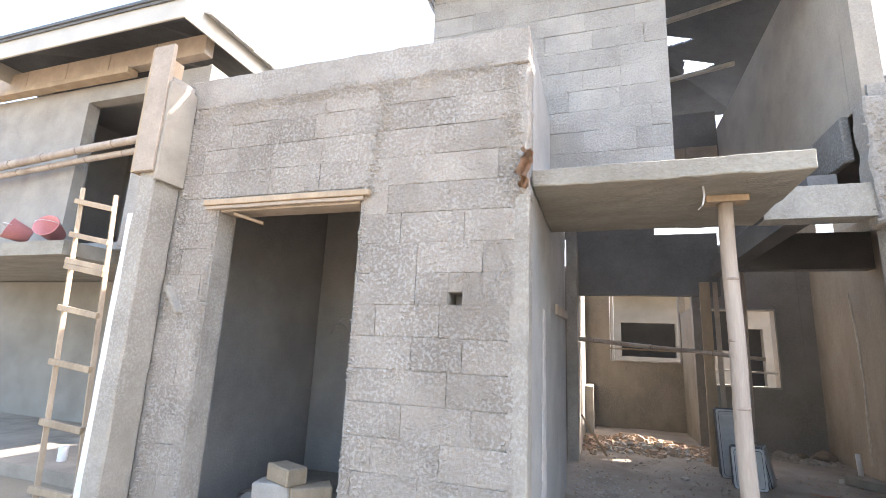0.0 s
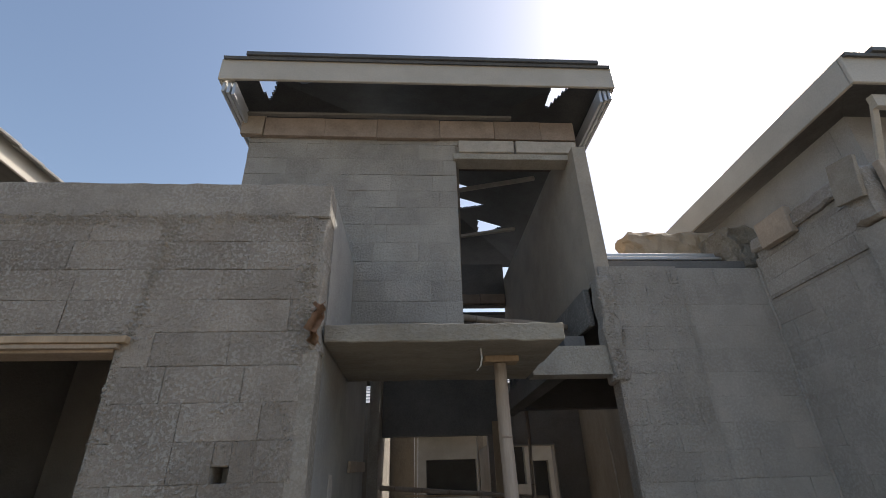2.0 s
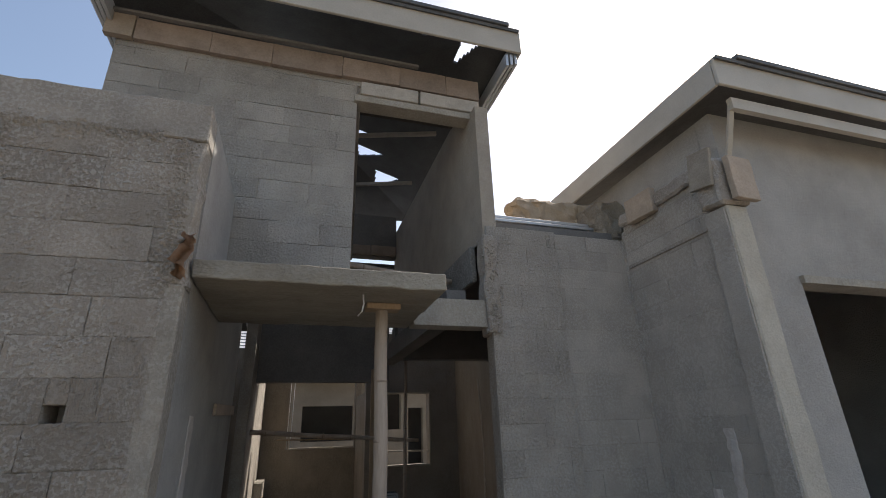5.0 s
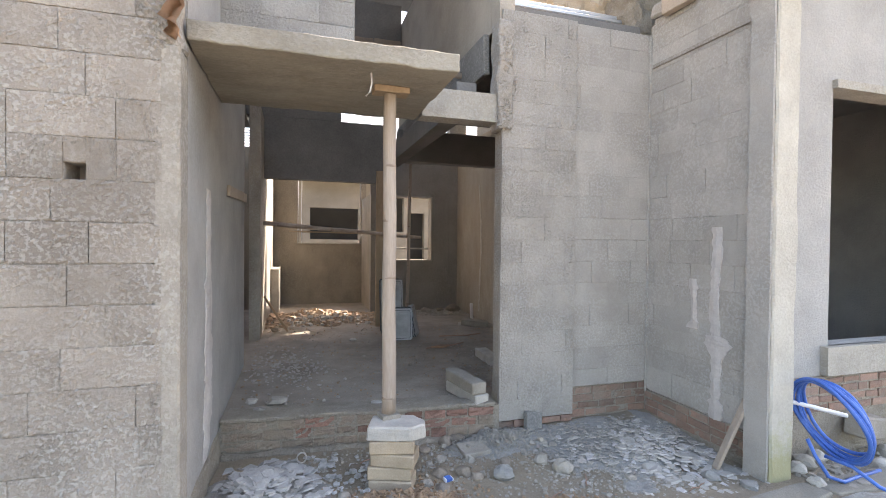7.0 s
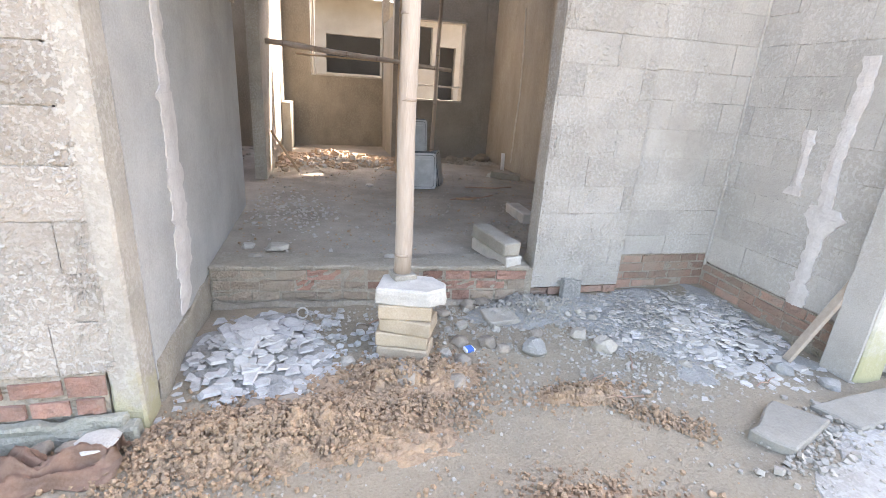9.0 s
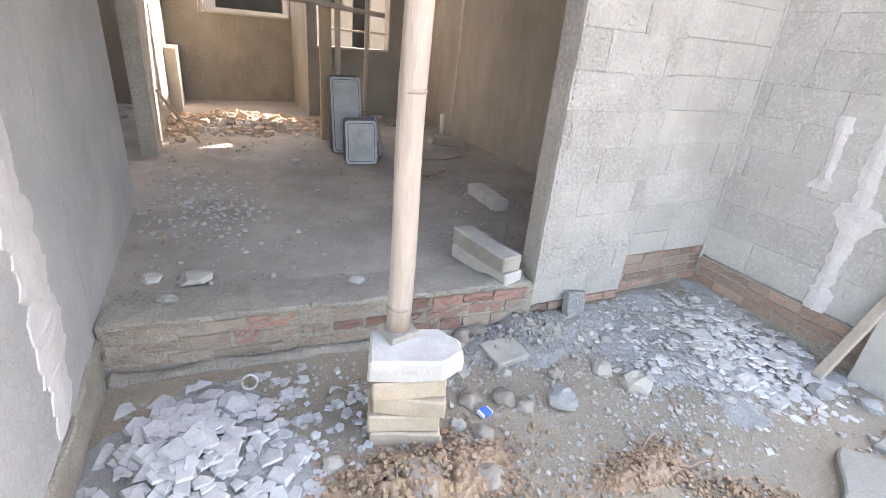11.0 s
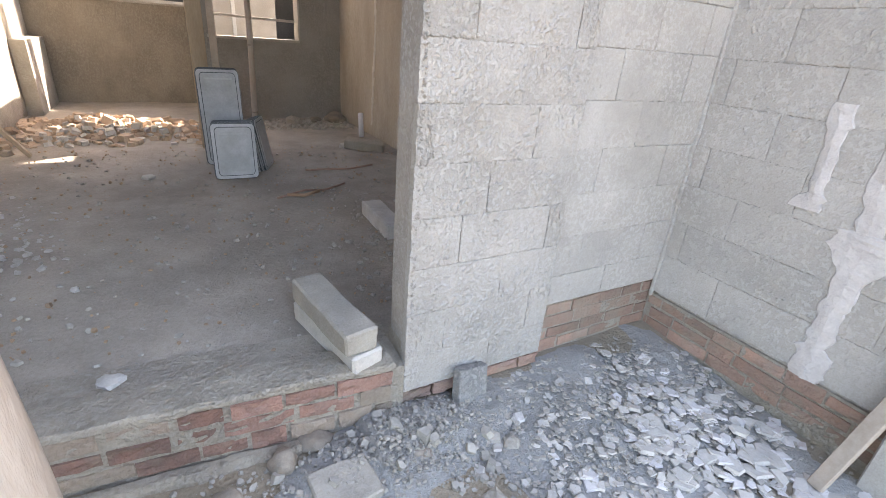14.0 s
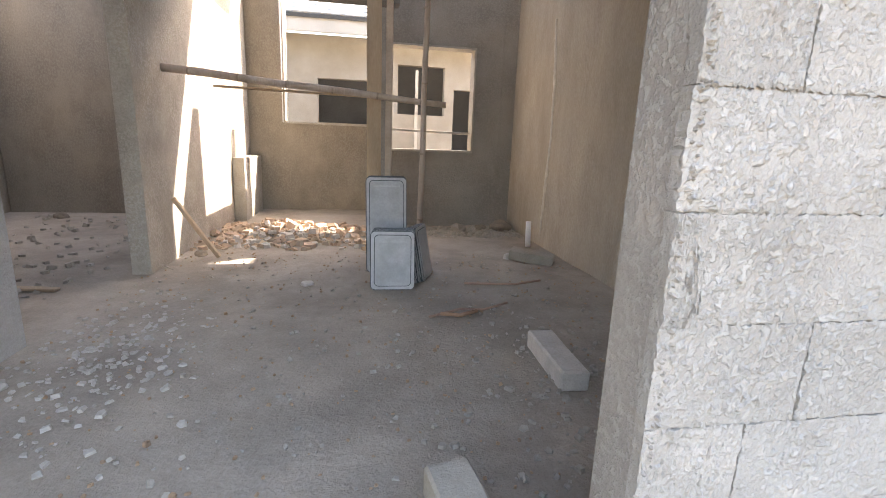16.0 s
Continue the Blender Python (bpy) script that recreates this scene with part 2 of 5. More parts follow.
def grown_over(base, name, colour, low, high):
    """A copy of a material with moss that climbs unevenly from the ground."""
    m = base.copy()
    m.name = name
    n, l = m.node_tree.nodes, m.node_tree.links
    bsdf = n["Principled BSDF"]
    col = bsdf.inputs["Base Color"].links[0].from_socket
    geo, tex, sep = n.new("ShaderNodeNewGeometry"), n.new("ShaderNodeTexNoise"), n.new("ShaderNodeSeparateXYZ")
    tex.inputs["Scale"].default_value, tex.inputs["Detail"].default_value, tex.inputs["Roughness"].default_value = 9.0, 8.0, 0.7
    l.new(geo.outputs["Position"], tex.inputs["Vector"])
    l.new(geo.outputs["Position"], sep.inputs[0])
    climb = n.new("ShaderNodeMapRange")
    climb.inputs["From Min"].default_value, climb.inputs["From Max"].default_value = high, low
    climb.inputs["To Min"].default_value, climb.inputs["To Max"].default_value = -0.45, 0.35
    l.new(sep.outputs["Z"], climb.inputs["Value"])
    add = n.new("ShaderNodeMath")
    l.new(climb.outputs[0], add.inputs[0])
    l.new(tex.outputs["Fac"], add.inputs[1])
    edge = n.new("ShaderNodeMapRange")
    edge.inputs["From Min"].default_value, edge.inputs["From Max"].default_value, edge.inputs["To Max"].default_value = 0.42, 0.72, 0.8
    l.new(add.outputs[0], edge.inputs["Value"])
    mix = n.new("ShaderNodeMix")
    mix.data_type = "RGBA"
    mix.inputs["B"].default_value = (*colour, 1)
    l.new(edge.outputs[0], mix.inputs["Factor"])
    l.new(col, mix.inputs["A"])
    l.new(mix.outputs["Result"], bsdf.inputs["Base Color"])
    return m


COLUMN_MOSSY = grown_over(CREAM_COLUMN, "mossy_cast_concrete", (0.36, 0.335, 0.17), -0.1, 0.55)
CORNER_MOSSY = grown_over(CORNER, "mossy_corner_render", (0.34, 0.31, 0.17), -0.12, 0.35)


# ---- shapes ----
def mesh_from(name, bm, mat):
    me = bpy.data.meshes.new(name)
    bm.normal_update()
    bm.to_mesh(me)
    bm.free()
    for mt in (mat if isinstance(mat, (list, tuple)) else [mat]):
        me.materials.append(mt)
    return me


def part(name, bm, mat, parent=None, label=""):
    ob = new(name, mesh_from(name, bm, mat))
    if parent is not None:
        ob.parent = parent
    return tagged(ob, label)


def add_box(bm, x0, x1, y0, y1, z0, z1, m=None):
    r = bmesh.ops.create_cube(bm, size=1)
    t = Matrix.Translation(((x0 + x1) / 2, (y0 + y1) / 2, (z0 + z1) / 2)) @ Matrix.Diagonal((x1 - x0, y1 - y0, z1 - z0, 1))
    bmesh.ops.transform(bm, matrix=(m @ t) if m is not None else t, verts=r["verts"])
    return r["verts"]


def bevelled(bm, w, seg=1):
    bmesh.ops.bevel(bm, geom=bm.edges[:], offset=w, segments=seg, affect="EDGES", profile=0.6)
    return bm


def box_bm(x0, x1, y0, y1, z0, z1, bevel=0.0, m=None):
    bm = bmesh.new()
    add_box(bm, x0, x1, y0, y1, z0, z1)
    if bevel:
        bevelled(bm, bevel)
    if m is not None:
        bm.transform(m)
    return bm


def rough_bm(x0, x1, y0, y1, z0, z1, step=0.12, amp=0.006, bevel=0.012, seed=0.0):
    """A cast or broken box: cut into cells and unevenly worn, most of all on its edges."""
    bm = bmesh.new()
    add_box(bm, x0, x1, y0, y1, z0, z1)
    if bevel:
        bevelled(bm, bevel)
    for axis, a, b in ((0, x0, x1), (1, y0, y1), (2, z0, z1)):
        k = int((b - a) / step)
        for i in range(1, k + 1):
            c, nn = [0, 0, 0], [0, 0, 0]
            c[axis], nn[axis] = a + (b - a) * i / (k + 1), 1
            bmesh.ops.bisect_plane(bm, geom=bm.verts[:] + bm.edges[:] + bm.faces[:], plane_co=c, plane_no=nn)
    for v in bm.verts:
        p = v.co * 9 + Vector((seed, seed * 2, 0))
        v.co += Vector((noise.noise(p), noise.noise(p + Vector((7, 0, 0))), noise.noise(p + Vector((0, 9, 0))))) * amp
    return bm


def multi_box(boxes):
    bm = bmesh.new()
    for b in boxes:
        add_box(bm, *b)
    return bm


def tube_bm(points, r, sides=10, r_end=None):
    bm = bmesh.new()
    pts = [Vector(p) for p in points]
    rings = []
    for i, p in enumerate(pts):
        d = (pts[min(i + 1, len(pts) - 1)] - pts[max(i - 1, 0)]).normalized()
        up = Vector((0, 0, 1)) if abs(d.z) < 0.9 else Vector((1, 0, 0))
        a = d.cross(up).normalized()
        b = d.cross(a).normalized()
        rad = r if r_end is None else r + (r_end - r) * i / (len(pts) - 1)
        rings.append([bm.verts.new(p + (a * math.cos(2 * math.pi * k / sides) + b * math.sin(2 * math.pi * k / sides)) * rad) for k in range(sides)])
    for q, s in zip(rings, rings[1:]):
        for k in range(sides):
            f = bm.faces.new((q[k], q[(k + 1) % sides], s[(k + 1) % sides], s[k]))
            f.smooth = True
    bm.faces.new(rings[0])
    bm.faces.new(rings[-1][::-1])
    bmesh.ops.recalc_face_normals(bm, faces=bm.faces[:])
    return bm


def structure(name, boxes, mat, label, category):
    return tagged(part(name, multi_box(boxes), mat), label, category, kind="structure")


def holed(x0, x1, y0, y1, z0, z1, holes):
    """Boxes of a wall along x with openings (x0, x1, z0, z1) through it, not one above another."""
    out, x = [], x0
    for a, b, c, d in sorted(holes):
        if a > x:
            out.append((x, a, y0, y1, z0, z1))
        if c > z0:
            out.append((a, b, y0, y1, z0, c))
        if d < z1:
            out.append((a, b, y0, y1, d, z1))
        x = b
    if x < x1:
        out.append((x, x1, y0, y1, z0, z1))
    return out


# ---- the ground and the floors ----
GROUND_Z = -0.13


def ground_height(x, y):
    n1 = noise.noise((x * 1.3, y * 1.3, 0.0)) * 0.02 + noise.noise((x * 5, y * 5, 3.0)) * 0.010 + noise.noise((x * 15, y * 15, 6.0)) * 0.006
    h = GROUND_Z + n1
    # rubble heaped against the walls of the recess, a hump of soil in front
    h += 0.05 * math.exp(-((y - 3.7) / 0.35) ** 2) * (1 if 1.6 < x < 3.4 else 0.2)
    h += 0.05 * math.exp(-((x - 0.0) / 0.3) ** 2 - ((y - 3.15) / 0.35) ** 2)
    h += 0.02 * math.exp(-((x - 1.1) / 0.25) ** 2 - ((y - 2.0) / 0.16) ** 2)
    h += 0.05 * math.exp(-((x - 0.1) / 0.5) ** 2 - ((y - 2.55) / 0.14) ** 2)
    return h


def ground_sheet():
    xs = [-400, -120, -40, -18, -9] + list(np.arange(-6.0, 7.0, 0.07)) + [9, 18, 40, 120, 400]
    ys = [-400, -120, -40, -12, -4, -1] + list(np.arange(0.0, 4.4, 0.06)) + [5, 7, 9, 11, 14, 22, 50, 120, 400]
    bm = bmesh.new()
    grid = [[bm.verts.new((x, y, ground_height(x, y))) for x in xs] for y in ys]
    for r0, r1 in zip(grid, grid[1:]):
        for i in range(len(xs) - 1):
            f = bm.faces.new((r0[i], r0[i + 1], r1[i + 1], r1[i]))
            f.smooth = True
    return bm


tagged(part("ground", ground_sheet(), GROUND), "sandy building-site ground of tan soil and grey dust", "ground", kind="structure")
FZ = 0.12


def floor_sheet(x0, x1, y0, y1, step):
    bm = bmesh.new()
    nx, ny = int((x1 - x0) / step) + 1, int((y1 - y0) / step) + 1
    top = [[bm.verts.new((x0 + (x1 - x0) * i / nx, y0 + (y1 - y0) * j / ny, 0)) for i in range(nx + 1)] for j in range(ny + 1)]
    for row in top:
        for v in row:
            v.co.z = FZ + noise.noise(v.co * 2.0) * 0.012 + noise.noise(v.co * 8.0) * 0.006
    for r0, r1 in zip(top, top[1:]):
        for i in range(nx):
            bm.faces.new((r0[i], r0[i + 1], r1[i + 1], r1[i])).smooth = True
    bottom = add_box(bm, x0, x1, y0, y1, GROUND_Z - 0.2, FZ - 0.03)
    return bm


tagged(part("floor", floor_sheet(-3.4, 3.35, 3.9, 11.0, 0.08), FLOOR), "dusty grey earth and concrete floor with scattered chips", "floor", kind="structure")

# ---- the walls ----
wall_front = structure("wall_front", holed(-3.2, -0.505, 2.6570, 2.83, 0.17, 3.28, [(-2.67, -1.49, 0.17, 2.44), (-0.86, -0.77, 1.75, 1.83)]), MORTAR, "unplastered grey sandcrete block wall with a doorway", "wall")
wall_side = structure("wall_side", [(-0.56, -0.386, 2.834, 3.9, 0.0, 3.53), (-0.56, -0.386, 3.904, 5.58, 0.0, 3.4)], RENDER_GREY, "smooth grey cement-rendered side wall of the porch", "wall")
pier = structure("wall_pier", [(1.79, 2.49, 3.6955, 3.85, -0.02, 3.42), (2.494, 3.46, 3.7365, 3.87, 0.2, 3.42)], MORTAR, "grey sandcrete block pier beside the open doorway", "wall")
wall_right = structure("wall_right", [(3.3055, 3.46, 2.62, 3.69, 0.12, 3.55), (3.306, 3.46, 3.88, 9.196, -0.1, 3.4)], MORTAR, "grey sandcrete block party wall with pale filler marks", "wall")
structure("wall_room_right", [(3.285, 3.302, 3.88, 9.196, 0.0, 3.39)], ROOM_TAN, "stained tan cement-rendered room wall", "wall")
wall_up = structure("wall_upper", holed(-1.53, 1.76, 3.9075, 4.06, 2.73, 5.0, [(0.59, 1.76, 2.73, 4.76)]), MORTAR, "upper storey wall of grey sandcrete blocks with a large opening", "wall")
structure("wall_upper_right", [(1.764, 1.90, 3.72, 3.9, 3.3, 4.78), (1.764, 1.90, 3.904, 7.82, 3.3, 5.02)], UPPER_TAN, "grey side wall of the upper storey", "wall")
structure("wall_upper_left", [(-1.53, -1.36, 4.064, 7.7, 3.45, 5.0)], RENDER_GREY, "grey side wall of the upper storey", "wall")
structure("wall_partition", [(-0.35, 1.65, 7.65, 7.82, 2.42, 3.35), (-1.35, 0.81, 7.65, 7.82, 3.354, 5.3), (0.814, 1.76, 7.65, 7.82, 4.52, 5.3)], DARK, "dark concrete wall over a wide opening", "wall")
structure("wall_inner_left", [(-0.46, -0.32, 6.92, 10.59, 0.0, 3.3)], CORNER, "grey cement-rendered stub wall inside", "wall")
# last box: unseen pillar added to carry the sun-blocking sheet
structure("wall_back", holed(1.52, 3.1, 9.2, 9.38, -0.1, 3.5, [(1.66, 2.72, 1.12, 2.36)]) + [(3.104, 3.46, 9.2, 9.38, -0.1, 4.38)], ROOM_GREY, "grey rendered back wall with a window opening", "wall")
structure("wall_back_left", holed(-0.56, 1.62, 10.6, 10.78, -0.1, 3.3, [(0.20, 1.5, 1.44, 3.3)]) + [(1.52, 1.62, 9.384, 10.596, -0.1, 2.4)], RENDER_TAN, "stained tan rendered back wall with a window opening", "wall")
structure("wall_left_room", [(-3.4, -3.22, 5.06, 10.2, -0.1, 3.4), (-3.2, -0.57, 10.0, 10.2, -0.1, 3.3)], RENDER_TAN, "tan rendered walls of the dim side room", "wall")
structure("wall_front_room", [(-3.4, -3.22, 2.84, 5.05, -0.1, 3.4), (-3.2, -0.57, 4.9, 5.05, 0.0, 3.29), (-2.0, -1.86, 4.5, 4.896, 0.0, 3.29)], RENDER_GREY, "dim grey rendered walls of the front room", "wall")
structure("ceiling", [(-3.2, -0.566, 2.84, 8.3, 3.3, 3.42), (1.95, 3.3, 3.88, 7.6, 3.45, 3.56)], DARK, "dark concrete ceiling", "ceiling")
structure("beam_porch", [(1.1, 1.746, 3.70, 3.88, 2.48, 2.71)], COLUMN, "pale cast concrete beam over the room opening", "beam")
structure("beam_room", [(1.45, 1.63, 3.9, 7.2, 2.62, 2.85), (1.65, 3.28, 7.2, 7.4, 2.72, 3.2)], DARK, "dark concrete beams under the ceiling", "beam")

# canopy over the porch
canopy = tagged(part("canopy_slab", rough_bm(-0.38, 1.08, 2.75, 3.9, 2.49, 2.6, 0.09, 0.010, 0.006), SLAB), "raw concrete canopy slab over the porch", "canopy", kind="structure")

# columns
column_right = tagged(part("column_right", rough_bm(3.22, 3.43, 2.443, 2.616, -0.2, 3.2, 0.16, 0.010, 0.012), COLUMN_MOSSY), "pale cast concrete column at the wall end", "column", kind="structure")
tagged(part("column_right_render", rough_bm(3.200, 3.216, 2.452, 2.635, -0.2, 3.19, 0.1, 0.006, 0.006, 7.0), BLOCK_PALE), "grey cement render on the side of the column", "column", kind="structure")
column_left = tagged(part("column_left", rough_bm(-3.245, -3.085, 2.42, 2.65, -0.2, 2.72, 0.16, 0.012, 0.012), CORNER), "pale cast concrete column at the wall end", "column", kind="structure")
tagged(part("column_corner", rough_bm(-0.50, -0.384, 2.6515, 2.83, -0.2, 2.42, 0.06, 0.005, 0.012, 4.0), CORNER_MOSSY), "smooth grey cement corner column of the porch", "column", kind="structure")
tagged(part("column_corner_top", rough_bm(-0.50, -0.390, 2.652, 2.83, 2.424, 3.28, 0.05, 0.02, 0.012, 5.0), MORTAR), "ragged unfinished mortar corner above the porch", "column", kind="structure")
tagged(part("beam_ring", rough_bm(-3.2, -0.387, 2.645, 2.832, 3.284, 3.54, 0.09, 0.009, 0.008, 6.0), MORTAR), "rough concrete ring beam along the wall top", "beam", kind="structure")
# unseen sheets added to keep the sun out of the partition gap
structure("roof_lean_to", [(-0.5, 1.25, 7.84, 10.7, 4.4, 4.46), (1.254, 3.3, 7.84, 9.4, 4.4, 4.46)], ROOFING, "unseen dark sheet added behind the upper wall to block the sun", "roof")

# roof of the upper storey
def tower_roof(x0, x1, y0, y1, z, holes=()):
    roof = new("roof")
    tagged(roof, "shallow roof with cream fascia boards and slate sheets", "roof", kind="structure")
    t = 0.03
    part("fascia", box_bm(x0, x1, y0, y0 + t, z, z + 0.27, 0.006), FASCIA, roof, "cream painted fascia board")
    part("fascia", box_bm(x0, x0 + t, y0 + t + 0.004, y1, z, z + 0.27, 0.006), FASCIA, roof)
    part("fascia", box_bm(x1 - t, x1, y0 + t + 0.004, y1, z, z + 0.27, 0.006), FASCIA, roof)
    part("roof_edge", box_bm(x0 + 0.24, x1 - 0.14, y0 - 0.05, y0 + 0.12, z + 0.285, z + 0.33, 0.004), ROOFING, roof, "dark front edge of the roof sheets")
    bm = bmesh.new()
    e = z + 0.28
    step = 0.025 if holes else 0.5
    nx, ny = round((x1 - x0) / step), round((y1 - y0) / step)
    def top(i, j):
        x, y = x0 + 0.02 + (x1 - x0 - 0.04) * i / nx, y0 - 0.03 + (y1 - y0 + 0.03) * j / ny
        return Vector((x, y, e + 0.33 * min(x - x0, x1 - x, y - y0 + 0.03, y1 - y)))
    def gone(p):
        for hx, hy, w, d in holes:
            u, v = (p.x - hx) / w, (p.y - hy) / d
            if 0 <= v <= 1 and 0.15 * v <= u <= 1 - 0.75 * v:
                return True
        return False
    grid = [[bm.verts.new(top(i, j)) for i in range(nx + 1)] for j in range(ny + 1)]
    for j in range(ny):
        for i in range(nx):
            q = (grid[j][i], grid[j][i + 1], grid[j + 1][i + 1], grid[j + 1][i])
            if not gone((q[0].co + q[2].co) / 2):
                bm.faces.new(q)
    bmesh.ops.delete(bm, geom=[v for v in bm.verts if not v.link_faces], context="VERTS")
    bmesh.ops.solidify(bm, geom=bm.faces[:], thickness=0.03)
    part("roof_sheet", bm, ROOFING, roof, "dark slate-grey roof sheets")
    return roof


# the last, unseen hole is added to let daylight onto the upper side wall
tower_roof(-1.74, 2.2, 3.4, 8.3, 5.29, [(-1.52, 3.62, 0.30, 0.40), (-1.15, 3.66, 0.5, 0.16), (1.2, 3.66, 0.34, 0.13), (1.68, 3.62, 0.26, 0.5), (0.86, 6.1, 0.16, 0.25), (0.88, 6.5, 0.45, 0.28), (1.27, 7.0, 0.42, 0.5), (-1.3, 4.8, 1.9, 3.0)])

# house to the right
structure("wall_house", holed(3.62, 9.0, 2.7, 2.86, -0.13, 4.29, [(4.13, 5.6, 0.7, 2.76)]) + [(3.62, 3.78, 2.864, 9.0, -0.13, 4.29)], RENDER_GREY, "smooth grey rendered wall of the next house with a window opening", "wall")
structure("wall_house_inner", [(3.8, 9.0, 5.0, 5.1, -0.1, 4.0), (3.785, 3.8, 2.87, 5.0, -0.1, 4.0), (3.8, 9.0, 2.87, 5.0, 3.2, 3.3), (7.0, 7.1, 2.87, 5.0, -0.1, 3.19), (3.8, 7.0, 2.87, 5.0, 0.1, 0.2)], RENDER_GREY, "dim grey inner wall of the next house", "wall")
tower_roof(3.4, 9.4, 2.35, 9.5, 4.3)

# neighbour to the left
structure("wall_neighbour", holed(-11.5, -4.75, 4.25, 4.42, 2.6, 5.0, [(-6.95, -5.85, 2.6, 4.75)]) + [(-4.95, -4.8, 4.424, 9.0, 2.6, 5.0)], BLOCK_SMOOTH, "grey block walls of the neighbouring unfinished house", "wall")
# darker render colour stands in for the shade under the slab
structure("wall_neighbour_porch", [(-11.5, -4.75, 6.0, 6.15, 0.0, 2.4)], ROOM_GREY, "grey porch wall of the neighbouring house, coloured darker for recess shade", "wall")
structure("neighbour_slab", [(-11.5, -6.2, 3.85, 6.2, 2.42, 2.596)], SLAB, "raw concrete canopy slab of the neighbouring house", "canopy")
neighbour_roof = tower_roof(-8.6, -4.58, 3.6, 8.5, 5.2)
for i in range(12):
    part("verge_tile", box_bm(-0.11, 0.09, 0, 0.40, 0, 0.03, 0.004, pose(-4.55, 3.86 + i * 0.385, 5.43 + 0.004 * (i % 2), 2, 20, 0)), RENDER_GREY, neighbour_roof, "grey verge tile over the fascia")

structure("wall_neighbour_room", [(-8.2, -4.96, 5.8, 5.9, 2.6, 5.3), (-8.2, -8.1, 4.43, 5.796, 2.6, 5.3), (-8.1, -4.96, 4.43, 5.796, 2.6, 2.7), (-8.1, -4.96, 4.43, 5.796, 5.0, 5.06)], RENDER_GREY, "dim grey upper room of the neighbouring house", "wall")
# house seen through the back windows
structure("backdrop_house", holed(-6, 10, 13.0, 13.2, -0.1, 3.15, [(0.48, 1.75, 1.52, 2.36), (2.05, 3.0, 1.75, 2.70), (3.2, 3.6, 0.2, 2.28)]), CREAM_WALL, "cream house wall behind the building", "house")
# one dark sheet paints the rooms' shade behind the far windows
structure("backdrop_room", [(-6, 10, 14.4, 14.5, -0.1, 3.15)], ROOM_SHADE, "dark sheet painting the shade inside the house behind", "house")
back_roof = tagged(new("roof_back_house"), "grey tiled roof with a cream fascia on the house behind", "roof", kind="structure")
part("fascia", box_bm(-6, 10, 12.55, 12.6, 3.10, 3.36, 0.01), FASCIA, back_roof)
for i in range(22):
    part("tile_course", box_bm(-6, 10, 0, 0.34, 0, 0.035, 0.008, pose(0, 12.5 + i * 0.26, 3.4 + i * 0.13, 22)), TILE, back_roof)
    # dark strip paints the shade line below each course
    part("course_gap", box_bm(-6, 10, -0.006, 0.02, -0.07, -0.002, 0.002, pose(0, 12.5 + i * 0.26, 3.4 + i * 0.13, 22)), TILE_EDGE, back_roof, "dark strip painting the shade under the tile course")
# ---- helpers for things ----
def loose_block(size, mat, m, name="concrete_block", label="loose sandcrete block", category="block", group="", seed=0.0, amp=0.006):
    """A worn building block that stands on its base at the pose m."""
    a, b, c = size
    bm = rough_bm(-a / 2, a / 2, -b / 2, b / 2, 0, c, max(a, b, c) / 4, amp, min(size) * 0.09, seed)
    ob = part(name, bm, mat)
    ob.matrix_world = m
    return tagged(ob, label, category, group)


def stone_bm(r, squash, seed, angular):
    bm = bmesh.new()
    bmesh.ops.create_icosphere(bm, subdivisions=2 if angular else 3, radius=r)
    for v in bm.verts:
        p = v.co.normalized() * 1.3 + Vector((seed, seed * 0.7, 0))
        v.co *= 1 + 0.42 * noise.noise(p) + 0.12 * noise.noise(p * 3)
        v.co.z *= squash
        if angular:
            v.co = Vector([round(c / (r * 0.4)) * r * 0.4 * 0.4 + c * 0.6 for c in v.co])
        else:
            v.co += v.co.normalized() * 0.05 * r * noise.noise(v.co * (6 / r) + Vector((seed, 0, 0)))
    for f in bm.faces:
        f.smooth = not angular
    return bm


def stone(x, y, z, r, squash=0.7, seed=1.0, mat=None, label="rounded grey-brown stone lying on the sandy ground", name="stone"):
    ob = part(name, stone_bm(r, squash, seed, mat not in (None, STONE)), mat or STONE)
    ob.matrix_world = pose(x, y, z + r * squash * 0.6, 0, 0, seed * 77)
    return tagged(ob, label, "stone", "loose stones")


